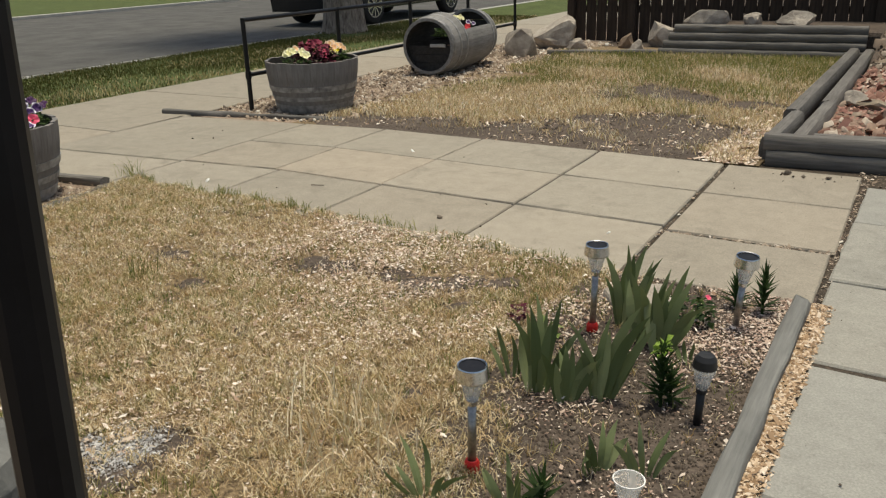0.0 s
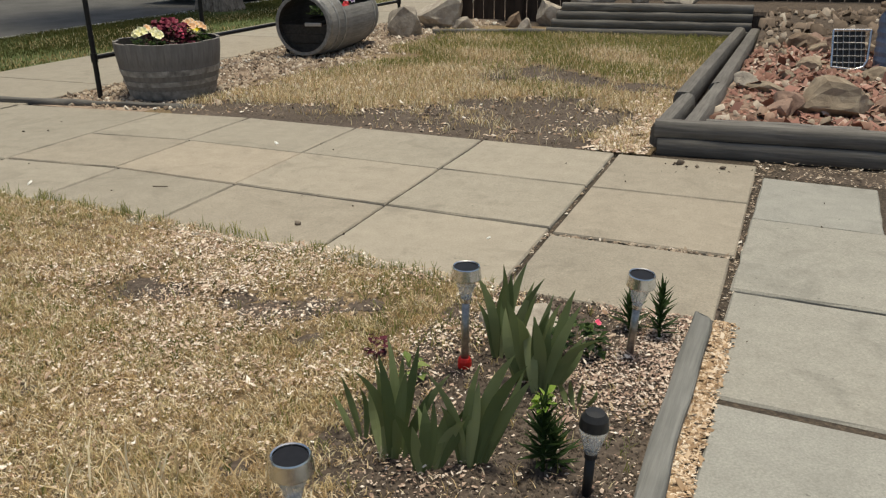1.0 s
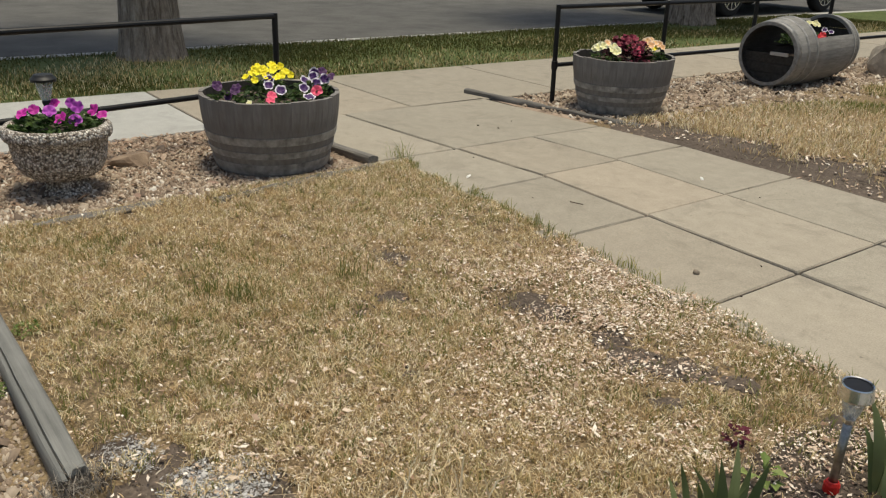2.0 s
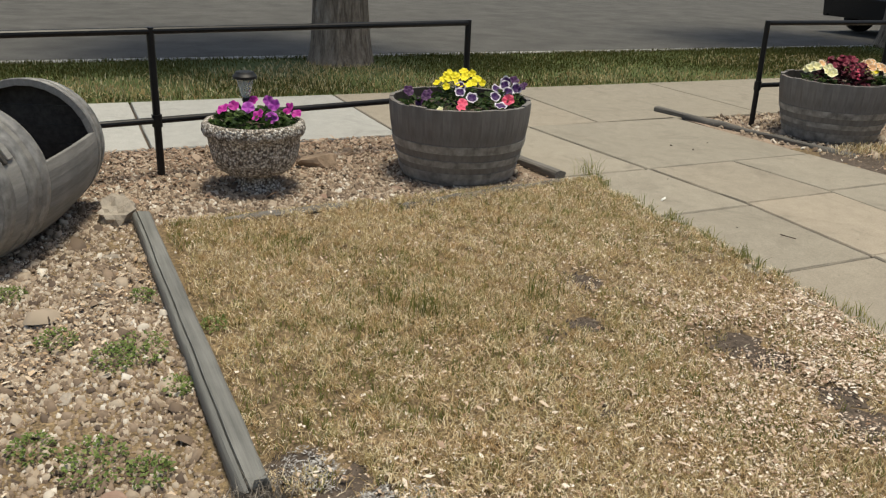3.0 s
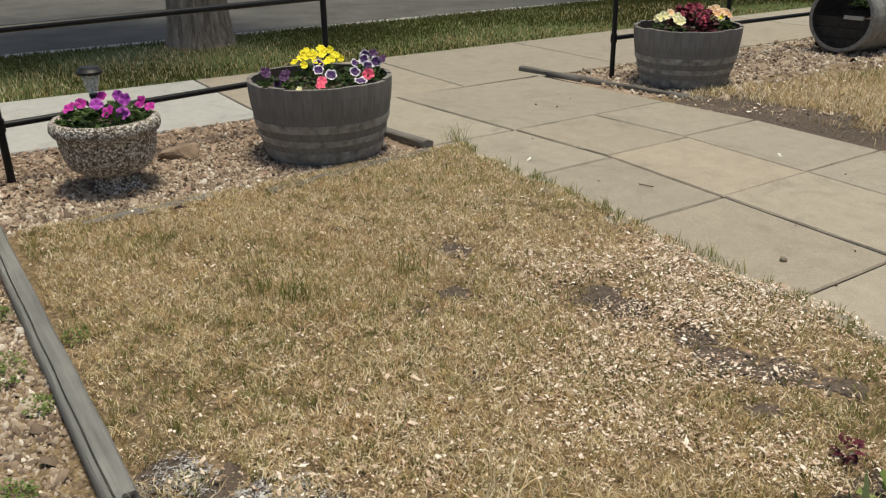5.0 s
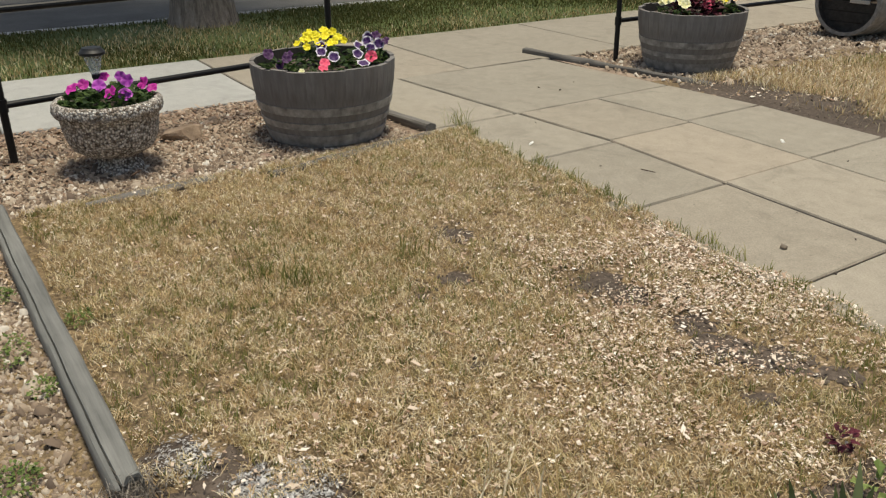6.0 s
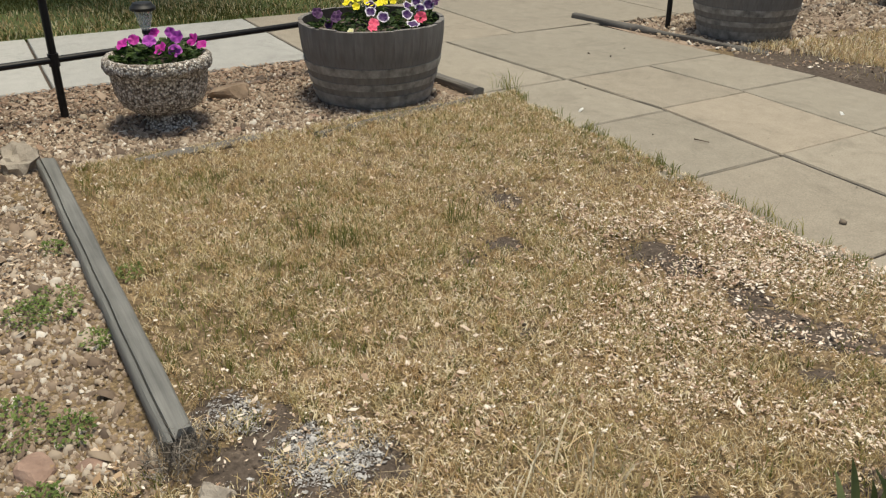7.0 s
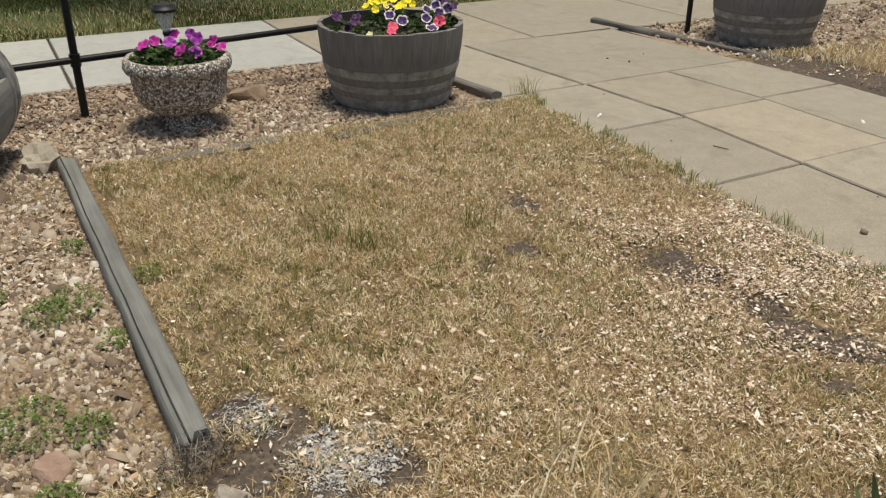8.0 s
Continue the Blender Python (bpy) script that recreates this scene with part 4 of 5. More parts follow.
# ---------------- solar lamps ----------------
def glass():
    """Hazy clear plastic: mostly see-through, its pale sheen painted as upright streaks of colour."""
    n = Nodes("clear_plastic", 0.22, spec=0.5)
    n.b.inputs["Alpha"].default_value = 0.3
    return n.colour(n.ramp(n.noise(14, 3, 0.5, n.pos, (4, 4, 0.3)), (0.35, (0.62, 0.61, 0.57)), (0.65, (0.88, 0.87, 0.83)))).m


M["glass"] = glass()


def solar_lamp(x, y, h, label, tilt=(0, 0), red=False, dark=False, r=0.040, bare=False, flat=False):
    ob = thing("solar_lamp", label, "lamp", pose(x, y, 0, *tilt), "garden solar lamps")
    metal = M["black"] if dark else M["steel"]
    pole = M["black"] if dark else M["dull_steel"]
    z = h - 0.03
    part("stem", tube(bmesh.new(), (0, 0, -0.04), (0, 0, z - 0.062), 0.0105, 14), pole, ob, smooth=True)
    lens = part("lens", lathe(bmesh.new(), [(0.012, z - 0.066), (0.017, z - 0.055), (0.031, z), (0.0295, z), (0.0155, z - 0.054), (0.0105, z - 0.064)], 24, close=False), M["glass"], ob, "clear tapered plastic lens", True)
    lens.visible_shadow = False
    if bare:
        cap = [(0.030, z - 0.002), (0.0325, z - 0.002), (0.0325, z + 0.001), (0.030, z + 0.001)]
    elif flat:
        cap = [(0.030, z - 0.004), (0.041, z - 0.002), (0.042, z + 0.006), (0.034, z + 0.014), (0.030, z + 0.020), (0.002, z + 0.022)]
    elif dark:
        cap = [(0.029, z - 0.004), (0.031, z), (0.028, z + 0.022), (0.020, z + 0.034), (0.002, z + 0.036)]
    else:
        cap = [(0.027, z - 0.006), (r * 0.97, z - 0.005), (r, z - 0.002), (r * 0.90, z + 0.027), (r * 0.86, z + 0.030), (r * 0.80, z + 0.028), (r * 0.79, z + 0.021), (0.002, z + 0.021)]
    part("cap", lathe(bmesh.new(), cap, 48, close=not bare), M["white"] if bare else metal, ob, smooth=False)
    if not dark and not bare:
        part("solar_panel", lathe(bmesh.new(), [(r * 0.77, z + 0.0215), (r * 0.77, z + 0.025), (0.002, z + 0.0255)], 24), M["panel"], ob, "dark round solar cell")
    part("collar", tube(bmesh.new(), (0, 0, z - 0.074), (0, 0, z - 0.062), 0.0135, 14), metal, ob)
    if red:
        part("ground_clip", lathe(bmesh.new(), [(0.006, -0.005), (0.019, 0.0), (0.019, 0.02), (0.015, 0.028), (0.0115, 0.03)], 16, close=False), M["red"], ob, "bright red plastic clip")
    return ob


solar_lamp(0.745, 3.662, 0.30, "brushed steel solar lamp with a red clip behind the irises", (1, 2), True)
solar_lamp(1.143, 3.897, 0.252, "brushed steel solar lamp beside the dark lily", (3, 5))
solar_lamp(0.775, 2.80, 0.285, "brushed steel solar lamp with a red clip at the lawn edge", (1, 2), True)
solar_lamp(1.185, 2.70, 0.20, "clear solar lamp lens without its cap among small irises", (0, 2), bare=True)
solar_lamp(1.19, 3.255, 0.195, "black plastic solar lamp in the bed", (0, 3), dark=True)
urn_lamp = solar_lamp(-2.79, 2.68, 0.186, "black capped solar lamp stuck in the urn", (0, 0), dark=True, flat=True)
urn_lamp.location.z = 0.28
urn_lamp.scale = (1.4, 1.4, 1.5)


# ---------------- plants ----------------
def flower_bm(lobes, seed, cup=0.25):
    """An open ruffled flower of radius one."""
    bm = bmesh.new()
    n = lobes * 6
    mid = bm.verts.new((0, 0, -cup))
    rows = []
    for f in (0.3, 0.65, 1.0):
        row = []
        for i in range(n):
            a = 2 * math.pi * i / n
            r = f * (1 - 0.16 * f * (1 - abs(math.sin(a * lobes / 2))) + 0.06 * noise.noise((math.cos(a) * 3, math.sin(a) * 3, seed)))
            z = -cup * (1 - f) ** 1.5 + 0.12 * f * f * math.sin(a * lobes + seed) + 0.12 * f * noise.noise((math.cos(a) * 2, math.sin(a) * 2, seed + 5))
            row.append(bm.verts.new((r * math.cos(a), r * math.sin(a), z)))
        rows.append(row)
    for i in range(n):
        bm.faces.new((mid, rows[0][i], rows[0][(i + 1) % n]))
    for p, q in zip(rows, rows[1:]):
        for i in range(n):
            bm.faces.new((p[i], q[i], q[(i + 1) % n], p[(i + 1) % n]))
    return bm


FLOWER = {}


def flower_mesh(kind):
    """Three shapes of each flower, made once."""
    if kind not in FLOWER:
        FLOWER[kind] = []
        for s in range(3):
            me = bpy.data.meshes.new("flower")
            bm = flower_bm(5, s * 3.7 + len(FLOWER))
            bm.to_mesh(me)
            bm.free()
            me.materials.append(PETAL[kind])
            me.shade_smooth()
            FLOWER[kind].append(me)
    return FLOWER[kind]


def leaves_cloud(n, rx, ry, rz, size, seed):
    """Foliage clump: folded pointed leaves on a low dome."""
    g = np.random.RandomState(seed)
    a, q, h = g.uniform(0, 2 * np.pi, n), np.sqrt(g.uniform(0, 1, n)), g.uniform(0.15, 1, n)
    c = np.stack([rx * q * np.cos(a), ry * q * np.sin(a), rz * h * np.sqrt(np.maximum(1 - 0.75 * q**2, 0.1))], 1)
    t = a + g.normal(0, 0.7, n)
    s = size * g.uniform(0.6, 1.3, n)
    up = g.uniform(-0.25, 0.8, n)
    way = np.stack([np.cos(t) * np.cos(up), np.sin(t) * np.cos(up), np.sin(up)], 1) * s[:, None]
    side = np.stack([-np.sin(t), np.cos(t), g.normal(0, 0.3, n)], 1) * (s * 0.3)[:, None]
    drop = np.c_[0 * a, 0 * a, s * 0.12]
    v = np.stack([c, c + way * 0.5 + side + drop, c + way - drop, c + way * 0.5 - side + drop, c + way * 0.5], 1)
    f = np.array([[0, 4, 1], [1, 4, 2], [2, 4, 3], [3, 4, 0]])[None] + 5 * np.arange(n)[:, None, None]
    return v.reshape(-1, 3), f.reshape(-1, 3)


def foliage(parent, n, rx, ry, rz, size, seed, material, name="foliage"):
    v, f = leaves_cloud(n, rx, ry, rz, size, seed)
    me = bpy.data.meshes.new(name)
    me.from_pydata(v.tolist(), [], f.tolist())
    me.materials.append(material)
    ob = new(name, me)
    ob.parent = parent
    return ob


def bloom(parent, kind, spots, size, seed, towards=(0.75, -0.35)):
    """Flowers at spots (x, y, z), each turned half up and half to the open side."""
    g = random.Random(seed)
    for x, y, z in spots:
        ob = new("flower", g.choice(flower_mesh(kind)))
        ob.parent = parent
        d = Vector((towards[0] + g.gauss(0, 0.3), towards[1] + g.gauss(0, 0.3), 0.75 + g.gauss(0, 0.15)))
        s = size * g.uniform(0.85, 1.15)
        ob.matrix_basis = Matrix.Translation((x, y, z)) @ d.to_track_quat("Z", "Y").to_matrix().to_4x4() @ Matrix.Rotation(g.uniform(0, 6), 4, "Z") @ Matrix.Diagonal((s, s, s, 1))


def plant(name, label, x, y, z, group=""):
    return thing(name, label, "flowers" if "petunia" in name or "pansy" in name else "plant", pose(x, y, z), group)


def spray(n, rx, ry, z0, z1, seed):
    g = random.Random(seed)
    out = []
    for _ in range(n):
        a, q = g.uniform(0, 2 * math.pi), math.sqrt(g.uniform(0, 1))
        out.append((rx * q * math.cos(a), ry * q * math.sin(a), z0 + (z1 - z0) * (1 - 0.6 * q * q) * g.uniform(0.8, 1.1)))
    return out


# urn
p = plant("petunia_plant", "magenta petunias with dense green leaves in the urn", -2.67, 2.69, 0.29)
foliage(p, 420, 0.185, 0.185, 0.085, 0.05, 11, M["leaf"])
bloom(p, "magenta", [(-0.02, -0.14, 0.10), (0.0, -0.09, 0.115), (0.10, 0.0, 0.085), (-0.10, 0.02, 0.12), (0.0, 0.17, 0.09), (0.03, 0.20, 0.07)], 0.031, 1)
bloom(p, "violet", [(0.03, -0.03, 0.11), (-0.04, 0.08, 0.125), (0.0, 0.10, 0.11), (0.12, 0.06, 0.075), (-0.08, -0.08, 0.1)], 0.029, 2)
# tub beside the path: flowers in clusters
TX, TY, TZ = -2.66, 3.77, 0.345
p = plant("petunia_plant", "cluster of bright yellow petunias in the tub", TX - 0.06, TY + 0.02, TZ)
foliage(p, 160, 0.12, 0.12, 0.10, 0.045, 12, M["leaf"])
bloom(p, "yellow", spray(38, 0.10, 0.13, 0.085, 0.18, 3), 0.0205, 3)
p = plant("pansy_plant", "dark pansies with white rims in the tub", TX + 0.04, TY + 0.22, TZ)
foliage(p, 130, 0.11, 0.11, 0.08, 0.045, 13, M["leaf"])
bloom(p, "pansy", [(-0.02, -0.02, 0.10), (0.04, 0.02, 0.09), (-0.06, 0.05, 0.11), (0.0, 0.09, 0.10), (-0.10, 0.08, 0.12), (0.07, -0.07, 0.075)], 0.034, 4)
bloom(p, "plum", [(-0.08, 0.12, 0.13), (0.02, 0.12, 0.12), (-0.03, 0.14, 0.10)], 0.026, 5)
bloom(p, "pink", [(0.10, -0.01, 0.06)], 0.032, 6)
p = plant("pansy_plant", "white-rimmed dark pansies and pink bloom at the tub rim", TX + 0.14, TY - 0.02, TZ)
foliage(p, 120, 0.14, 0.18, 0.05, 0.04, 14, M["leaf"])
bloom(p, "pansy", [(-0.06, -0.02, 0.10), (0.0, 0.02, 0.08), (0.11, 0.13, 0.055), (-0.10, 0.0, 0.12)], 0.033, 7)
bloom(p, "pink", [(0.09, -0.08, 0.05), (0.02, -0.04, 0.06)], 0.028, 8)
bloom(p, "cream", [(0.10, -0.20, 0.05)], 0.017, 9)
p = plant("petunia_plant", "nearly black plum petunias at the tub's edge", TX + 0.03, TY - 0.25, TZ)
foliage(p, 140, 0.11, 0.10, 0.07, 0.045, 15, M["leaf"])
bloom(p, "plum", [(-0.06, -0.03, 0.10), (0.0, -0.05, 0.10), (0.03, 0.03, 0.08), (-0.02, 0.06, 0.09), (0.06, -0.02, 0.06)], 0.028, 10)
# tub beyond the path
TX, TY = -2.83, 6.68
p = plant("petunia_plant", "cream petunias at the edge of the far tub", TX + 0.02, TY - 0.22, TZ)
foliage(p, 120, 0.11, 0.10, 0.08, 0.045, 16, M["leaf"])
bloom(p, "cream", spray(14, 0.10, 0.10, 0.07, 0.15, 11), 0.030, 11)
bloom(p, "apricot", [(-0.03, 0.05, 0.15), (-0.05, 0.09, 0.14)], 0.026, 12)
p = plant("petunia_plant", "wine-red foliage plant with pink blooms in the tub", TX, TY + 0.02, TZ)
foliage(p, 260, 0.16, 0.16, 0.17, 0.06, 17, M["wine"])
bloom(p, "wine", spray(12, 0.13, 0.13, 0.08, 0.19, 13), 0.032, 13)
bloom(p, "pink", [(0.12, -0.02, 0.09), (0.11, 0.03, 0.10), (0.13, 0.0, 0.07)], 0.032, 14)
p = plant("petunia_plant", "apricot and yellow petunias in the far tub", TX + 0.04, TY + 0.23, TZ)
foliage(p, 140, 0.12, 0.10, 0.08, 0.045, 18, M["leaf"])
bloom(p, "apricot", spray(9, 0.10, 0.10, 0.08, 0.16, 15), 0.028, 15)
bloom(p, "yellow", spray(4, 0.08, 0.08, 0.07, 0.12, 16), 0.022, 16)
bloom(p, "cream", spray(4, 0.10, 0.08, 0.05, 0.09, 17), 0.024, 17)
# barrel flowers
p = plant("petunia_plant", "pale yellow and red petunias in the sawn barrel", -2.93, 9.12, 0.33)
foliage(p, 220, 0.15, 0.28, 0.12, 0.05, 19, M["leaf"])
bloom(p, "cream", spray(9, 0.12, 0.2, 0.12, 0.24, 18), 0.028, 18)
bloom(p, "red", [(0.12, -0.03, 0.10), (0.14, 0.05, 0.09), (0.12, 0.12, 0.10)], 0.034, 19)
bloom(p, "pansy", [(0.08, 0.2, 0.14), (0.1, 0.28, 0.12)], 0.026, 20)
p = plant("seedling_plant", "low green seedlings inside the large barrel", -2.28, 1.62, 0.16)
foliage(p, 120, 0.16, 0.12, 0.06, 0.03, 20, M["grass"])


# irises
def iris_leaf_bm(L, w, lean, curl, seed):
    """A sword leaf with a fold, leaning in the plane of the fan."""
    bm = bmesh.new()
    rows = []
    for k in range(9):
        t = k / 8
        a = lean * (0.6 + 0.4 * t) + curl * t * t
        q = L * t
        c = Vector((math.sin(a) * q, 0.03 * math.sin(seed + t * 2) * t, math.cos(a) * q))
        ww = w * (0.40 + 0.85 * math.sin(min(t * 1.25, 1) * math.pi * 0.6)) * (1 - t**3.5) * 0.75 + 0.0006
        n = Vector((math.cos(a), 0, -math.sin(a)))
        rows.append([bm.verts.new(c - n * ww / 2), bm.verts.new(c + Vector((0, 0.0012 * (1 - t), 0))), bm.verts.new(c + n * ww / 2), bm.verts.new(c - Vector((0, 0.0012 * (1 - t), 0)))])
    for p, q in zip(rows, rows[1:]):
        for i in range(4):
            bm.faces.new((p[i], p[(i + 1) % 4], q[(i + 1) % 4], q[i]))
    return bm


def iris(x, y, h, n, spread, turn, seed, label, width=0.03, lean=0.0):
    ob = thing("iris_plant", label, "plant", pose(x, y, -0.005, 0, 0, turn), "bed irises")
    g = random.Random(seed)
    n += 3 if h > 0.2 else 1
    for k in range(n):
        f = (k + 0.5) / n * 2 - 1
        L = h * (1 - 0.35 * abs(f)) * g.uniform(0.68, 1.05)
        lf = part("leaf", iris_leaf_bm(L, 0.98 * width * g.uniform(0.75, 1.15), lean + radians(spread) * f + g.gauss(0, 0.05), g.gauss(0.06, 0.09) * (1 if f > 0 else -1), k + seed), M["iris"], ob)
        lf.location = (0.03 * f, g.uniform(-0.012, 0.012), 0)
        lf.rotation_euler = (g.gauss(0, 0.10), 0, g.gauss(0, 0.32))
    return ob


IL = "green sword-leaved iris clump in the bed"
iris(0.755, 3.22, 0.36, 7, 17, 28, 1, IL, lean=0.16)
iris(0.85, 3.20, 0.23, 6, 26, 35, 2, IL, lean=0.2)
iris(0.93, 3.26, 0.33, 6, 15, 20, 3, "tall green iris fan in the bed", 0.034, lean=0.2)
iris(0.82, 3.76, 0.34, 6, 14, 25, 4, "tall green iris fan behind the lamp", 0.032, lean=0.12)
iris(0.92, 3.66, 0.33, 5, 20, 30, 5, IL, 0.034)
iris(0.985, 3.62, 0.29, 9, 22, 22, 6, "broad green iris fan beside the chips", 0.038, lean=0.22)
iris(1.08, 3.58, 0.11, 3, 20, 25, 7, "small young iris beside the dark lily", 0.022)
iris(1.04, 2.93, 0.19, 5, 34, 30, 8, "small young iris near the bed timber", 0.026)
iris(1.14, 2.97, 0.16, 4, 28, 10, 9, "small young iris near the bed timber", 0.024)
iris(0.74, 2.64, 0.17, 5, 40, 30, 10, "grey-green drooping young iris at the lawn edge", 0.022)
iris(0.92, 2.72, 0.15, 6, 45, 10, 11, "grey-green drooping young iris at the lawn edge", 0.02)
iris(0.66, 3.26, 0.20, 4, 25, 20, 12, "thin iris leaves at the bed edge", 0.018)


def lily(x, y, h, seed, label, top=None):
    ob = thing("lily_plant", label, "plant", pose(x, y, -0.005, 0, 0, 0), "bed lilies")
    part("stem", tube(bmesh.new(), (0, 0, 0), (0, 0, h), 0.005, 8, 0.003), M["leaf"], ob)
    g = random.Random(seed)
    leaf = None
    n = int(h * 330)
    for k in range(n):
        z = h * (0.12 + 0.88 * k / n)
        if leaf is None:
            bm = bmesh.new()
            v = [bm.verts.new(c) for c in ((0, 0, 0), (0.3, 0.10, 0.03), (1, 0, 0.0), (0.3, -0.10, 0.03), (0.4, 0, -0.02))]
            for a, b, c in ((0, 4, 1), (1, 4, 2), (2, 4, 3), (3, 4, 0)):
                bm.faces.new((v[a], v[b], v[c]))
            leaf = part("leaf", bm, M["leaf"], ob)
            lf = leaf
        else:
            lf = new("leaf", leaf.data)
            lf.parent = ob
        s = 0.08 * g.uniform(0.75, 1.15) * (1 - 0.35 * k / n)
        lf.matrix_basis = Matrix.Translation((0, 0, z)) @ Matrix.Rotation(k * 2.4, 4, "Z") @ Matrix.Rotation(radians(-20 - 50 * k / n + g.gauss(0, 8)), 4, "Y") @ Matrix.Diagonal((s, s, s, 1))
    if top:
        foliage(ob, 26, 0.012, 0.012, 0.05, 0.026, seed, M[top], "new_growth").location = (0, 0, h - 0.02)
    return ob


lily(1.20, 4.03, 0.155, 1, "dark green whorled lily beside the lamp")
lily(1.08, 3.30, 0.17, 2, "dark green lily with bright new growth", "lime")
lily(1.10, 3.32, 0.09, 3, "small dark green lily in the bed")
lily(1.11, 4.04, 0.11, 4, "dark green lily partly behind the lamp")
lily(0.98, 2.75, 0.07, 5, "small dark green lily at the bed edge")
p = plant("lettuce_plant", "small lime green leafy plant at the lawn edge", 0.63, 3.55, 0)
foliage(p, 12, 0.032, 0.03, 0.05, 0.036, 21, M["weed"])
p = plant("dark_pansy_plant", "withered dark purple pansy at the lawn edge", 0.50, 3.62, 0)
foliage(p, 30, 0.025, 0.02, 0.075, 0.025, 22, M["wine"])
p = plant("begonia_plant", "small leafy plant with red buds behind the irises", 1.0, 3.86, 0)
foliage(p, 90, 0.08, 0.06, 0.10, 0.035, 23, M["leaf"])
bloom(p, "pink", [(0.06, 0.0, 0.10)], 0.009, 21)
ob = link("stone_slab", rough_up(box(bmesh.new(), -0.11, 0.11, -0.09, 0.09, 0, 0.045, 0.012), 0.008, 12), M["stone"])
ob.matrix_basis = pose(0.82, 3.93, -0.012, 8, 0, 40)
tagged(ob, "flat grey stone behind the irises", "rock", "garden rocks")

# weeds in the gravel and tufts in the lawn
WG = "low weeds in the gravel"
for k, (x, y, r) in enumerate(((-0.5, 1.85, 0.10), (-0.42, 1.97, 0.06), (-1.06, 2.0, 0.10), (-0.19, 1.88, 0.06), (-1.19, 1.78, 0.07), (-1.02, 1.93, 0.08), (-0.80, 2.08, 0.05), (-0.61, 1.72, 0.06), (-1.15, 2.24, 0.05), (-0.30, 1.66, 0.08), (-1.6, 1.64, 0.06), (-1.45, 2.05, 0.05))):
    w = thing("weed_plant", "low feathery green weed in the gravel", "plant", pose(x, y, 0), WG)
    foliage(w, int(2900 * r), r * 1.1, r * 0.8, 0.026, 0.0125, 40 + k, M["weed"])


# ---------------- small rock garden finds ----------------
grille = thing("chrome_grille", "chromed quarter grille with black cells leaning among the rocks", "car part", pose(1.73, 8.78, 0.07, -24, 0, 14))
outline = [(-0.13, 0.02), (0.03, 0.0), (0.09, 0.02), (0.12, 0.07), (0.145, 0.30), (-0.12, 0.30)]
for (x0, z0), (x1, z1) in zip(outline, outline[1:] + outline[:1]):
    part("rim", tube(bmesh.new(), (x0, 0, z0), (x1, 0, z1), 0.009, 10), M["steel"], grille, "bright chrome rim")
for k in range(5):
    part("bar", box(bmesh.new(), -0.094 + 0.042 * k, -0.088 + 0.042 * k, -0.006, 0.006, 0.012, 0.297, 0.002), M["dull_steel"], grille)
    part("crossbar", box(bmesh.new(), -0.125, 0.115, -0.004, 0.004, 0.05 + 0.05 * k, 0.056 + 0.05 * k, 0.0015), M["dull_steel"], grille)
part("backing", box(bmesh.new(), -0.118, 0.108, 0.008, 0.016, 0.025, 0.292, 0.003), M["black"], grille, "black backing")
can = thing("milk_can", "blue-grey ribbed metal can among the rocks", "can", pose(2.09, 8.98, 0.05))
part("body", lathe(bmesh.new(), [(0.20, 0)] + [(0.20 + 0.008 * (k % 2), 0.04 + 0.035 * k) for k in range(11)] + [(0.17, 0.44), (0.16, 0.46)], 36), M["bluecan"], can, smooth=False)
part("lid", lathe(bmesh.new(), [(0.21, 0.46), (0.21, 0.49), (0.12, 0.52), (0.02, 0.53)], 30), M["brownstone"], can, "rusty brown lid", True)
crate = thing("wooden_crate", "dark brown wooden box beside the rocks", "crate", pose(2.45, 8.2, 0.05, 0, 0, 12))
for k in range(3):
    part("side_board", box(bmesh.new(), -0.2, 0.2, -0.012, 0.012, 0.005 + 0.09 * k, 0.087 + 0.09 * k, 0.004), M["crate"], crate)
    b = part("end_board", box(bmesh.new(), -0.214, -0.19, 0.014, 0.3, 0.005 + 0.09 * k, 0.087 + 0.09 * k, 0.004), M["crate"], crate)
part("lid", box(bmesh.new(), -0.22, 0.22, -0.02, 0.31, 0.275, 0.295, 0.004), M["crate"], crate)


# ---------------- loose ground cover ----------------
def spot(x, y, cx, cy, r):
    """1 inside a soft round patch, 0 well outside."""
    d = np.hypot(x - cx, y - cy) / r + (0.25 if r < 0.17 else 0.42) * waves(x, y, int(abs(cx * 13 + cy * 7)) + 3, 3.0)
    return np.clip(1.35 - d, 0, 1)


BARE = ((-1.10, 3.575, 0.13), (-0.77, 3.38, 0.09), (-0.48, 3.745, 0.16), (-0.36, 3.77, 0.13), (-0.12, 3.81, 0.11), (0.05, 3.77, 0.16), (0.16, 3.84, 0.15), (0.26, 3.64, 0.07), (0.30, 3.92, 0.09), (0.45, 3.05, 0.05), (-0.72, 3.2, 0.05), (-0.27, 3.12, 0.05))
BURNT = ((-0.17, 2.36, 0.12), (-0.12, 2.25, 0.10), (0.0, 2.52, 0.10), (-0.33, 2.28, 0.08), (0.03, 2.38, 0.09))
BARE_B = tuple((-2.25 + 0.24 * k, 6.30 + 0.015 * math.sin(k * 2.3) - 0.008 * k, 0.19) for k in range(12)) + ((-2.1, 6.42, 0.22), (-1.6, 6.45, 0.25), (-1.0, 6.45, 0.28), (-0.3, 6.5, 0.38), (0.05, 6.65, 0.42), (-0.1, 7.05, 0.34), (0.3, 6.85, 0.25), (-0.6, 8.3, 0.35), (-0.15, 8.1, 0.25), (0.35, 8.0, 0.2), (-0.5, 6.9, 0.3))


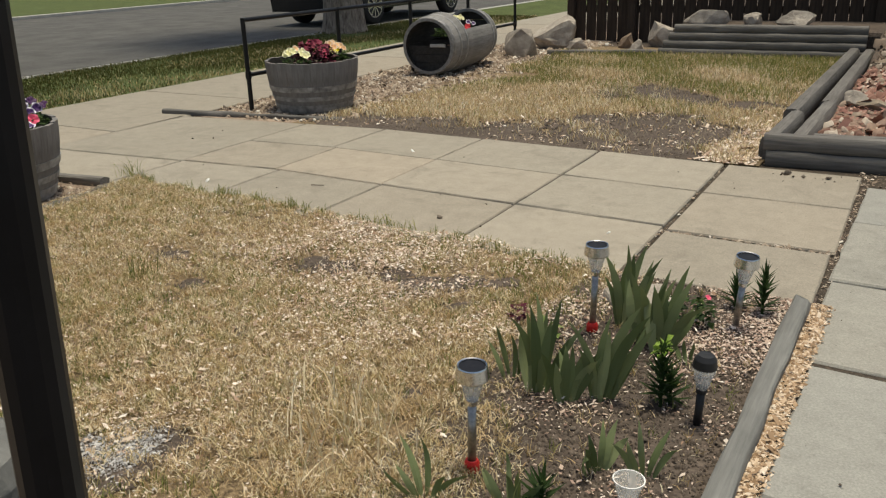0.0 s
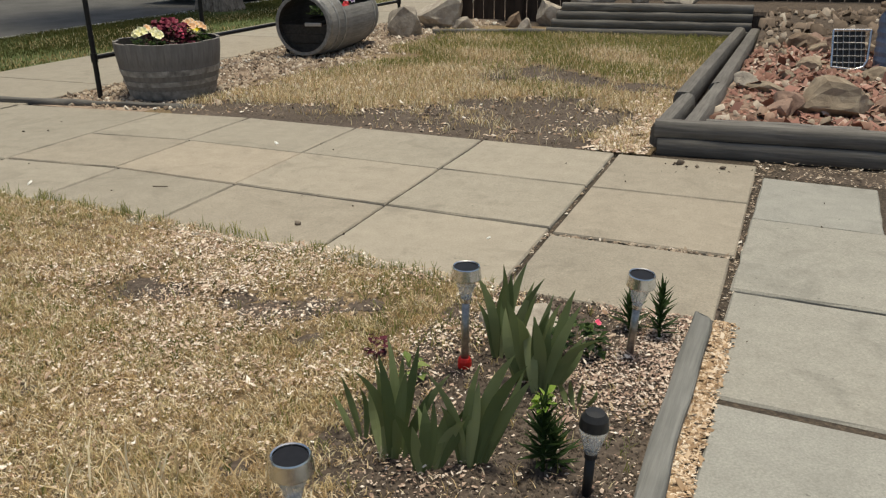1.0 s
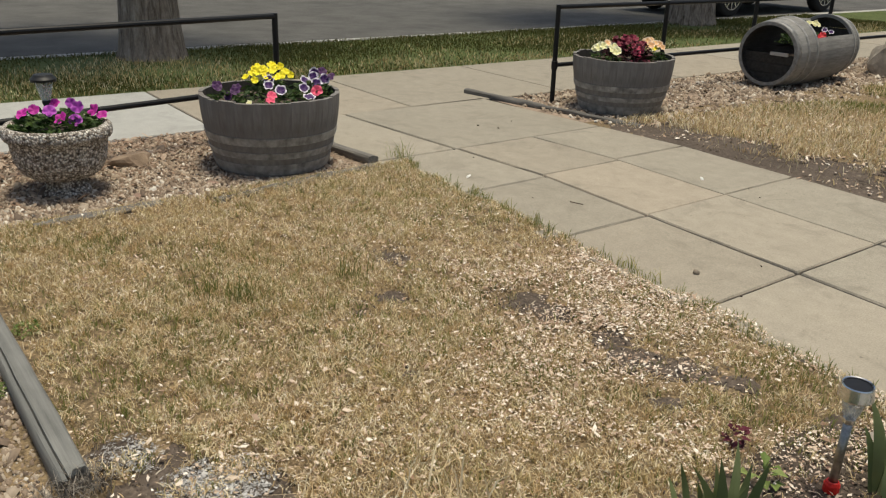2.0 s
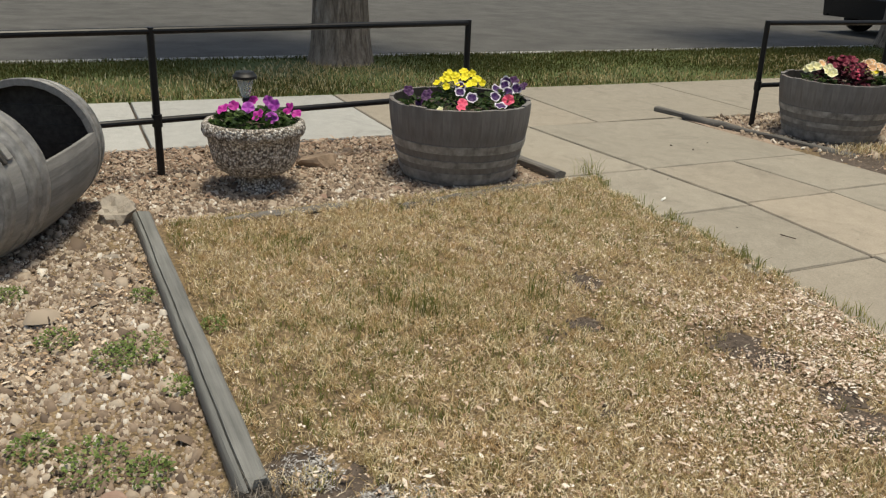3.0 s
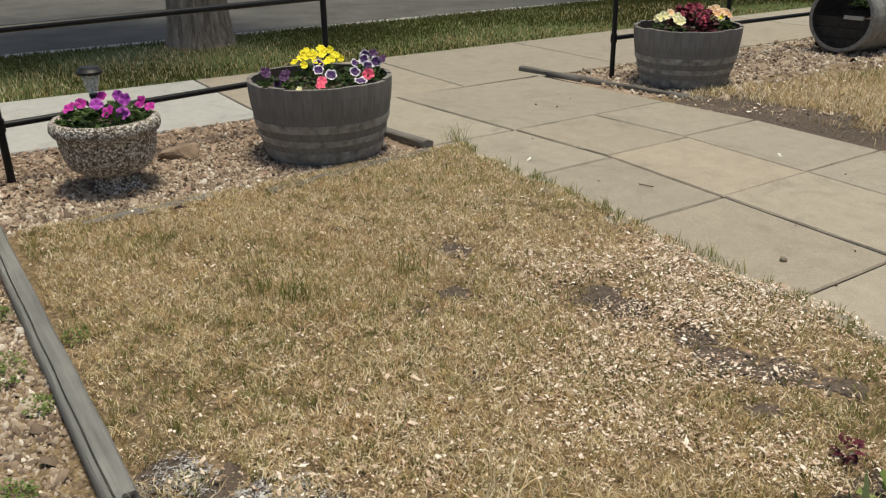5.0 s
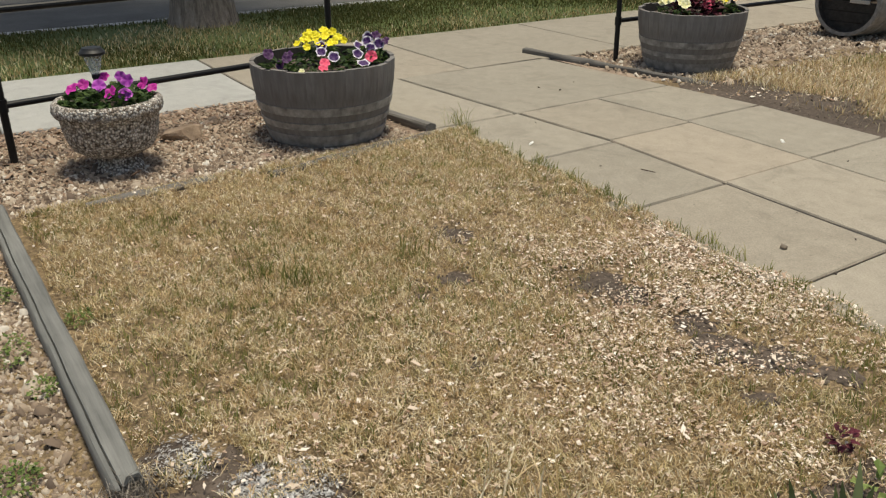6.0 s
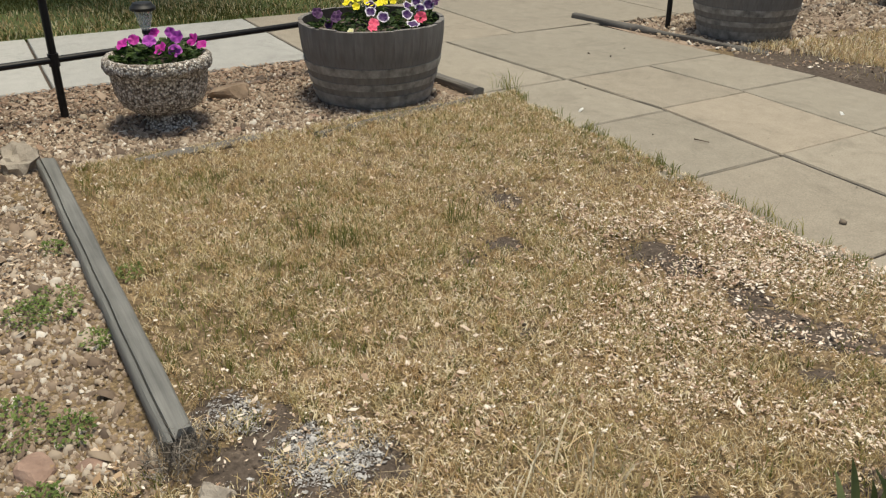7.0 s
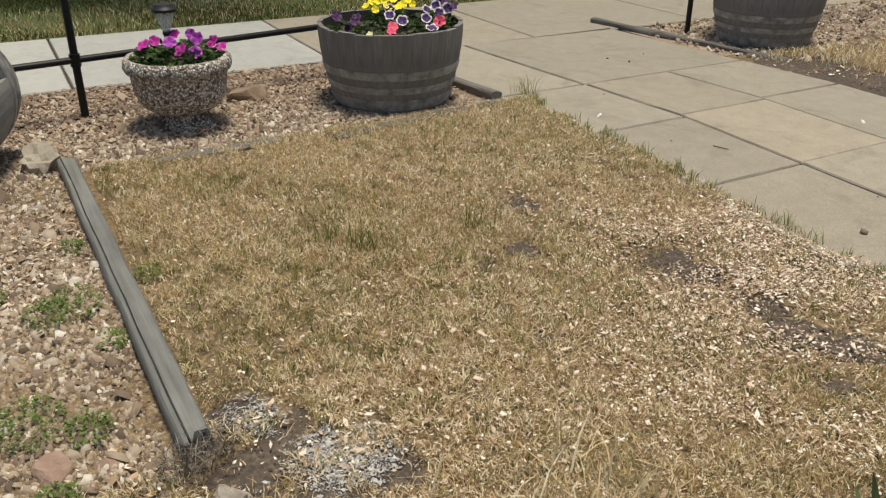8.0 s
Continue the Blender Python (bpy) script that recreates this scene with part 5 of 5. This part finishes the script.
def bare(x, y, spots):
    b = np.zeros_like(x)
    for cx, cy, r in spots:
        b = np.maximum(b, spot(x, y, cx, cy, r))
    return np.clip(1.6 * b - 0.55 * np.clip(waves(x, y, 77, 1.3), 0, 1), 0, 1) if spots is BARE_B else b


def soil_patches(name, spots, grow_by, label):
    """Bare ground: irregular thin patches of soil."""
    v, f = [], []
    for cx, cy, r in spots:
        k0, n = len(v), 30
        v.append((cx, cy, 0.003))
        for i in range(n):
            a = 2 * math.pi * i / n
            q = r * grow_by * (1 + 0.45 * noise.noise((math.cos(a) * 1.5 + cx * 5, math.sin(a) * 1.5 + cy * 5, 0)) + 0.4 * noise.noise((math.cos(a) * 5, math.sin(a) * 5, cx * 9)))
            v.append((cx + q * math.cos(a), cy + q * math.sin(a), -0.004))
            f.append((k0, k0 + 1 + i, k0 + 1 + (i + 1) % n))
    return cloud(name, v, f, M["soil"], label, "soil")


soil_patches("bare_soil", BARE, 0.6, "grey-brown bare soil patches in the lawn")
soil_patches("burnt_soil", BURNT, 0.85, "dark burnt soil by the timber end")
soil_patches("far_bare_soil", BARE_B, 1.05, "grey-brown bare soil along the far lawn")


def lawn_edge(x):
    return 4.27 - 0.068 * x - 0.05 * np.clip(x, 0, 2)


def in_bed(x, y):
    """How far a place lies inside the flower bed."""
    return np.clip((x - 0.56 - 0.10 * np.sin(y * 5) - 0.12 * np.clip(3.3 - y, 0, 1)) * 5, 0, 1) * (y > 2.2)


def in_lawn(x, y):
    return (y < lawn_edge(x) + 0.025 * waves(x, y, 9, 3)) & (y > np.where(x < -0.18, 2.2, 1.4)) & (x > -2.24 - 0.045 * (y - 2.4)) & (x < 1.26)


def grow(n, x0, x1, y0, y1, seed, chance):
    p = scatter(n, x0, x1, y0, y1, seed)
    g = np.random.RandomState(seed + 1)
    return p[g.uniform(0, 1, len(p)) < chance(p[:, 0], p[:, 1])]


chippy = lambda x, y: np.clip((x + 1.15) * 1.4, 0, 1) * np.clip((y - 3.0 - 0.25 * np.clip(-x, 0, 1)) * 1.9, 0, 1)
thick = lambda x, y: in_lawn(x, y) * (1 - 0.96 * bare(x, y, BARE)) * (1 - 0.97 * bare(x, y, BURNT)) * (1 - 0.95 * in_bed(x, y)) * np.clip(0.95 + 0.3 * waves(x, y, 21, 1.5) + 0.45 * waves(x, y, 22, 7) - 0.45 * chippy(x, y), 0.10, 1)
p = clumps(grow(27000, -2.4, 1.26, 1.4, 4.5, 1, thick), 8, 0.006, 101)
cloud("dry_grass", *blades(p, 0.031, 0.0025, 0.96, 2, least=0.35), M["straw"], "matted dry straw-coloured grass", "grass")
bleached = lambda x, y: np.clip(0.62 + 0.38 * np.clip(1.5 - np.hypot((x + 0.1) / 1.1, (y - 2.6) / 0.55), 0, 1), 0, 1)
p = grow(290000, -2.4, 1.26, 1.4, 4.5, 103, lambda x, y: thick(x, y) * bleached(x, y))
cloud("pale_dry_grass", *blades(p, 0.023, 0.0029, 0.985, 104, least=0.7, z=0.010), M["pale_straw"], "bleached curled straw lying on the lawn", "grass")
TUFTS = ((-1.01, 2.92, 0.10), (-0.98, 3.32, 0.12), (-2.05, 2.3, 0.2), (-1.2, 2.75, 0.12), (-0.8, 3.1, 0.1), (-1.75, 2.6, 0.16), (0.35, 4.05, 0.14), (-0.6, 3.5, 0.10), (-1.5, 3.6, 0.15), (0.2, 2.9, 0.12), (-0.1, 3.4, 0.12), (-0.6, 2.6, 0.18), (-1.4, 3.0, 0.14), (0.3, 2.3, 0.2))
green = lambda x, y: in_lawn(x, y) * (1 - 0.9 * bare(x, y, BARE)) * (1 - 0.97 * bare(x, y, BURNT)) * (1 - 0.8 * in_bed(x, y)) * np.clip(0.27 + 0.24 * waves(x, y, 33, 1.2) + 0.75 * bare(x, y, TUFTS) + 0.7 * np.clip(1 - (lawn_edge(x) - y) * 9, 0, 1) + 0.3 * np.clip(-1.7 - x, 0, 1), 0, 1)
p = clumps(grow(13000, -2.4, 1.26, 1.4, 4.5, 3, green), 7, 0.008, 102)
cloud("olive_grass", *blades(p, 0.036, 0.0026, 0.85, 4, least=0.2), M["olive"], "thin olive green grass among the straw", "grass")
p = np.concatenate([grow(int(1700 * r) if k < 3 else 50, cx - r, cx + r, cy - r, cy + r, 60 + k, lambda x, y: np.clip(1.2 - np.hypot(x - cx, y - cy) / r, 0, 1)) for k, (cx, cy, r) in enumerate(((-1.01, 2.92, 0.085), (-1.0, 3.33, 0.055), (-1.12, 2.82, 0.06), (-2.42, 4.42, 0.06), (-2.34, 4.44, 0.05), (1.0, 2.62, 0.08)))])
cloud("grass_tufts", *blades(p, 0.115, 0.003, 0.72, 5, least=0.25), M["olive"], "taller green grass tufts", "grass")
ex = np.random.RandomState(64).uniform(-2.25, 0.75, 48)
p = clumps(np.c_[ex, lawn_edge(ex) + np.random.RandomState(65).normal(-0.015, 0.016, 48)], 10, 0.013, 66)
cloud("edge_tufts", *blades(p, 0.058, 0.003, 0.7, 67, least=0.2), M["olive"], "short grass tufts hanging over the path edge", "grass")
p = clumps(grow(150, -0.30, -0.10, 2.08, 2.26, 68, lambda x, y: np.clip(1.3 - np.hypot(x + 0.19, y - 2.16) / 0.075, 0, 1)), 6, 0.01, 69)
cloud("root_fibres", *blades(p, 0.062, 0.0028, 0.97, 72, least=0.5, z=0.02), M["fibre"], "grey dry roots matted over the broken timber end", "roots")
straw = grow(900, 0.05, 0.75, 2.4, 3.1, 70, lambda x, y: np.clip(1.2 - np.hypot(x - 0.40, y - 2.75) / 0.28, 0, 1))
cloud("straw_heap", *blades(straw, 0.15, 0.0042, 0.998, 71, z=0.02), M["pale_straw"], "loose pale straw lying on the lawn", "straw")

cover = lambda x, y: in_lawn(x, y) * np.clip(0.09 + 0.09 * np.clip((y - 3.0) * 2, 0, 1) + 0.12 * waves(x, y, 41, 1.4) + 0.08 * waves(x, y, 42, 6) + chippy(x, y) * (0.45 + 0.35 * waves(x, y, 43, 2.2)) + 0.22 * np.clip(1.3 - np.hypot(x + 0.1, y - 2.45) / 0.4, 0, 1) - 0.15 * bare(x, y, BARE), 0.02, 0.85) * (1 - 0.94 * in_bed(x, y)) * (1 - 0.93 * bare(x, y, BURNT))
p = grow(300000, -2.4, 1.26, 1.4, 4.5, 6, cover)
p = p[np.random.RandomState(77).uniform(0, 1, len(p)) < 0.42 + 0.58 * chippy(p[:, 0], p[:, 1])]
cloud("lawn_chips", *flakes(p, 0.0034, 7, 0.014), M["chips"], "pale bark chips scattered over the lawn", "chips")
p = grow(52000, 0.5, 1.28, 2.2, 4.2, 8, lambda x, y: in_bed(x, y) * np.clip(0.02 + 0.10 * waves(x, y, 52, 2.6) + 0.10 * np.clip((0.8 - x) * 6, 0, 1) + 0.75 * np.clip((x - 0.98 - 0.05 * waves(x, y, 53, 2)) * 6, 0, 1) * np.clip((y - 3.42) * 4, 0, 1), 0.015, 1))
cloud("bed_chips", *flakes(p, 0.0032, 9, 0.004), M["bed_chips"], "pinkish bark chips on the flower bed", "chips")
p = grow(13000, 0.52, 1.28, 2.2, 4.2, 10, lambda x, y: in_bed(x, y))
cloud("bed_crumbs", *shards(p, 0.0036, 11, 0.8, -0.003), M["clod"], "dark crumbs of soil in the flower bed", "soil")
p = grow(16000, 1.325, 1.46, 2.2, 4.2, 12, lambda x, y: np.clip(1.35 - np.abs(x - 1.350) * 26, 0, 1))
cloud("strip_chips", *flakes(np.concatenate([p, p + 0.004]), 0.0037, 13, -0.002), M["strip_chips"], "orange bark chips beside the house path", "chips")
p = np.concatenate([grow(900, 1.29, 1.39, 4.15, 5.95, 14, lambda x, y: np.clip(1.3 - np.abs(x - 1.34 + 0.012 * (y - 4.9)) * 60, 0, 1)), grow(1500, 0.6, 1.33, 4.70, 4.84, 15, lambda x, y: np.clip(1.2 - np.abs(y - 4.762) * 45, 0, 1)), grow(500, 0.60, 0.66, 4.2, 6.1, 16, lambda x, y: np.clip(1.1 - np.abs(x - 0.636 + 0.022 * (y - 4.82)) * 90, 0, 1)), grow(2600, 1.28, 2.6, 5.72, 6.2, 17, lambda x, y: 0.6 * ((x > 1.86) | (y > 5.86)))])
cloud("joint_chips", *flakes(p, 0.0048, 18, -0.008), M["pebbles"], "bark crumbs caught in the slab joints", "chips")
p = np.concatenate([scatter(14, 0.85, 1.3, 5.75, 6.0, 19), scatter(10, -3.0, 1.2, 4.4, 6.0, 20), scatter(9, 1.4, 2.1, 2.6, 5.6, 21)])
cloud("path_crumbs", *pebbles(p, 0.0045, 22, 0.6, 0.003), M["clod"], "dark crumbs of soil on the path", "soil")
cloud("white_chips", *shards(np.array([(-1.879, 4.537), (-1.2, 5.62), (0.45, 4.62)]), 0.011, 24, 0.4, 0.002), M["white"], "small white stone chips lying on the path", "debris")
twig = link("twig", tube(bmesh.new(), (-0.03, -0.012, 0.006), (0.035, 0.014, 0.005), 0.0028, 7, 0.0018), M["crate"])
twig.matrix_basis = pose(-1.235, 4.715, 0.0)
tagged(twig, "short dry brown twig lying on the path", "twig")
p = np.array([(0.93, 5.93), (0.99, 5.90), (1.04, 5.91), (1.16, 5.93), (-0.333, 4.50), (0.95, 5.95), (-2.72, 5.42), (-2.85, 5.35)])
cloud("path_debris", *pebbles(p, 0.014, 23, 0.5, 0.003), M["clod"], "dark clods and leaves on the path slabs", "debris")

# ash by the end of the timber
p = np.concatenate([grow(3600, -0.2, 0.05, 2.3, 2.62, 24, lambda x, y: np.clip(1.25 - np.hypot((x + 0.07) / 0.11, (y - 2.455) / 0.12), 0, 1)), grow(1500, -0.42, -0.15, 2.18, 2.42, 25, lambda x, y: np.clip(1.2 - np.hypot((x + 0.30) / 0.09, (y - 2.31) / 0.07), 0, 1)), grow(300, -0.1, 0.25, 2.1, 2.4, 26, lambda x, y: 0.3 + 0 * x)])
cloud("ash_heap", *flakes(np.concatenate([p, p + 0.005, p + (0.004, -0.005)]), 0.0024, 27, 0.004), M["ash"], "pale grey ash by the timber end", "ash")
p = grow(14000, -1.4, 0.6, 2.1, 4.1, 28, lambda x, y: in_lawn(x, y) * np.clip(0.5 * bare(x, y, BARE) + bare(x, y, BURNT), 0, 1))
cloud("soil_crumbs", *shards(p, 0.0042, 29, 0.6, -0.002), M["clod"], "dark soil crumbs on bare lawn patches", "soil")

# gravel
p = scatter(66000, -2.7, -0.12, 0.5, 2.12, 31, lambda x, y, u: u < np.clip(0.78 + 0.3 * waves(x, y, 61, 1.6), 0.3, 1))
cloud("side_gravel", *shards(p, 0.0064, 32, 0.7, -0.007), M["pebbles"], "mixed pinkish crushed gravel beside the timber", "gravel")
p = scatter(1300, -2.6, -0.15, 0.6, 2.08, 33)
cloud("side_stones", *shards(p, 0.0135, 34, 0.5, -0.004), M["pebbles"], "larger flat stones in the gravel", "gravel")
p = scatter(9000, -2.2, -0.12, 0.6, 2.1, 35, lambda x, y, u: u < np.clip(0.15 + 0.5 * waves(x, y, 63, 1.1), 0, 1))
cloud("side_chips", *flakes(p, 0.005, 36, 0.008), M["strip_chips"], "bark chips over the gravel", "chips")
p = scatter(36000, -3.57, -2.2, 0.8, 4.2, 37, lambda x, y, u: (u < np.clip(0.22 + (x + 3.5) * 0.8, 0.15, 1)) & (x < -2.22 - 0.03 * (y - 2.4)) & (y < 4.13 + 0.12 * (x + 2.4)))
cloud("bed_gravel", *shards(p, 0.0076, 38, 0.65, -0.006), M["pebbles"], "pinkish crushed gravel under the planters", "gravel")
p = scatter(16000, -3.57, -2.3, 0.8, 4.2, 39, lambda x, y, u: u < np.clip(0.9 - (x + 3.5) * 0.7, 0.1, 1))
cloud("bed_bark", *flakes(p, 0.0075, 40, 0.003), M["rust_chips"], "reddish bark and stone chips beside the pavement", "chips")
p = scatter(9000, -3.56, -2.1, 6.1, 12.0, 41, lambda x, y, u: (u < np.clip(1.0 - (x + 2.7) * 1.5, 0.0, 1)) & (y > 6.1 + 0.15 * (x + 3)))
cloud("far_gravel", *shards(p, 0.0125, 42, 0.6, -0.006), M["pebbles"], "gravel under the far rail and barrel", "gravel")

# lawn beyond the path
in_far = lambda x, y: (y > 6.12 - 0.08 * (x + 0.5)) & (x < 0.72) & (y < 10.9 + 0.03 * x) & (x > -2.25 + 0.25 * waves(x, y, 71, 0.8) - 0.06 * (y - 7))
p = grow(95000, -2.8, 0.75, 6.05, 11.5, 43, lambda x, y: in_far(x, y) * (1 - 0.97 * bare(x, y, BARE_B)) * np.clip(0.75 + 0.3 * waves(x, y, 72, 1.0) - 0.2 * (y - 8.3), 0.1, 1))
cloud("far_dry_grass", *blades(p, 0.055, 0.005, 0.9, 44, least=0.4), M["pale_straw"], "dry yellow grass beyond the path", "grass")
p = grow(90000, -2.8, 0.75, 6.05, 11.5, 45, lambda x, y: in_far(x, y) * (1 - 0.97 * bare(x, y, BARE_B)) * np.clip(0.0 + 0.35 * waves(x, y, 73, 0.9) + 0.26 * (y - 7.8), 0.04, 0.8))
cloud("far_olive_grass", *blades(p, 0.06, 0.005, 0.7, 46), M["olive"], "greener grass towards the timbers", "grass")
p = grow(24000, -2.8, 0.75, 6.05, 11.5, 47, lambda x, y: in_far(x, y) * (1 - 0.95 * bare(x, y, BARE_B)) * np.clip(0.15 + 0.2 * waves(x, y, 74, 1.2) + 0.6 * np.clip((x - 0.35) * 4, 0, 1) * (y < 8) - 0.1 * (y - 7.5), 0.02, 0.9))
cloud("far_chips", *flakes(p, 0.0065, 48, 0.018), M["chips"], "pale chips over the far lawn", "chips")
p = grow(7000, 0.2, 0.76, 6.05, 7.6, 78, lambda x, y: np.clip((x - 0.42) * 5 + 0.25 * waves(x, y, 75, 2), 0, 1) * np.clip((7.5 - y) * 1.2, 0, 1))
cloud("corner_chips", *flakes(p, 0.0085, 79, 0.006), M["chips"], "pale chips heaped in the lawn corner", "chips")
p = grow(2500, -2.3, 0.6, 6.1, 7.6, 80, lambda x, y: np.clip(0.25 + 0.5 * waves(x, y, 76, 2.0), 0, 1))
cloud("patch_chips", *flakes(p, 0.008, 81, 0.004), M["chips"], "pale chips strewn on the bare soil", "chips")
p = grow(14000, -2.4, 0.75, 6.05, 8.8, 49, lambda x, y: in_far(x, y) * np.clip(1.3 * bare(x, y, BARE_B), 0, 1))
cloud("far_crumbs", *shards(p, 0.007, 50, 0.5, -0.004), M["clod"], "dark soil crumbs on the bare lawn", "soil")

# verge grass
p = grow(150000, -7.2, -5.05, -1.0, 16.0, 51, lambda x, y: np.clip(0.55 + 0.3 * waves(x, y, 81, 0.5) + 0.25 * (-6.0 - x) - 0.8 * np.clip(1.1 - np.hypot(x + 6.5, (y - 4.2) * 0.6) / 0.9, 0, 1), 0.03, 1))
cloud("verge_grass", *blades(p, 0.036, 0.007, 0.8, 52), M["grass"], "green grass along the street", "grass")
p = grow(42000, -7.2, -5.05, -1.0, 16.0, 53, lambda x, y: np.clip(0.35 + 0.35 * waves(x, y, 82, 0.6) + 0.6 * (x + 5.7) + 0.5 * np.clip(1.1 - np.hypot(x + 6.5, (y - 4.2) * 0.6) / 0.9, 0, 1), 0.02, 1))
cloud("verge_dry_grass", *blades(p, 0.045, 0.007, 0.9, 54), M["straw"], "dry grass along the pavement and tree", "grass")

# stones of the earth bank
p = scatter(700, 1.0, 3.8, 9.8, 11.2, 95)
cloud("bank_stones", *shards(p, 0.035, 96, 0.6, np.clip(0.03 + (p[:, 1] - 9.7) * 0.165, 0, 0.27)[:, None]), M["bank_stone"], "brown broken stones on the earth bank", "gravel")

# red chips of the rock garden
p = scatter(14000, 1.0, 4.0, 6.4, 11.6, 55, lambda x, y, u: u < np.clip(0.75 + 0.3 * waves(x, y, 91, 1.0), 0.2, 1))
cloud("red_chips", *flakes(p, 0.016, 56, 0.06, 0.9), M["red_chips"], "red crushed stone chips in the rock garden", "gravel")
p = scatter(2000, 1.0, 3.6, 6.4, 11.6, 57)
cloud("garden_rubble", *shards(p, 0.025, 58, 0.6, 0.06), M["rubble"], "broken reddish and buff stones", "gravel")
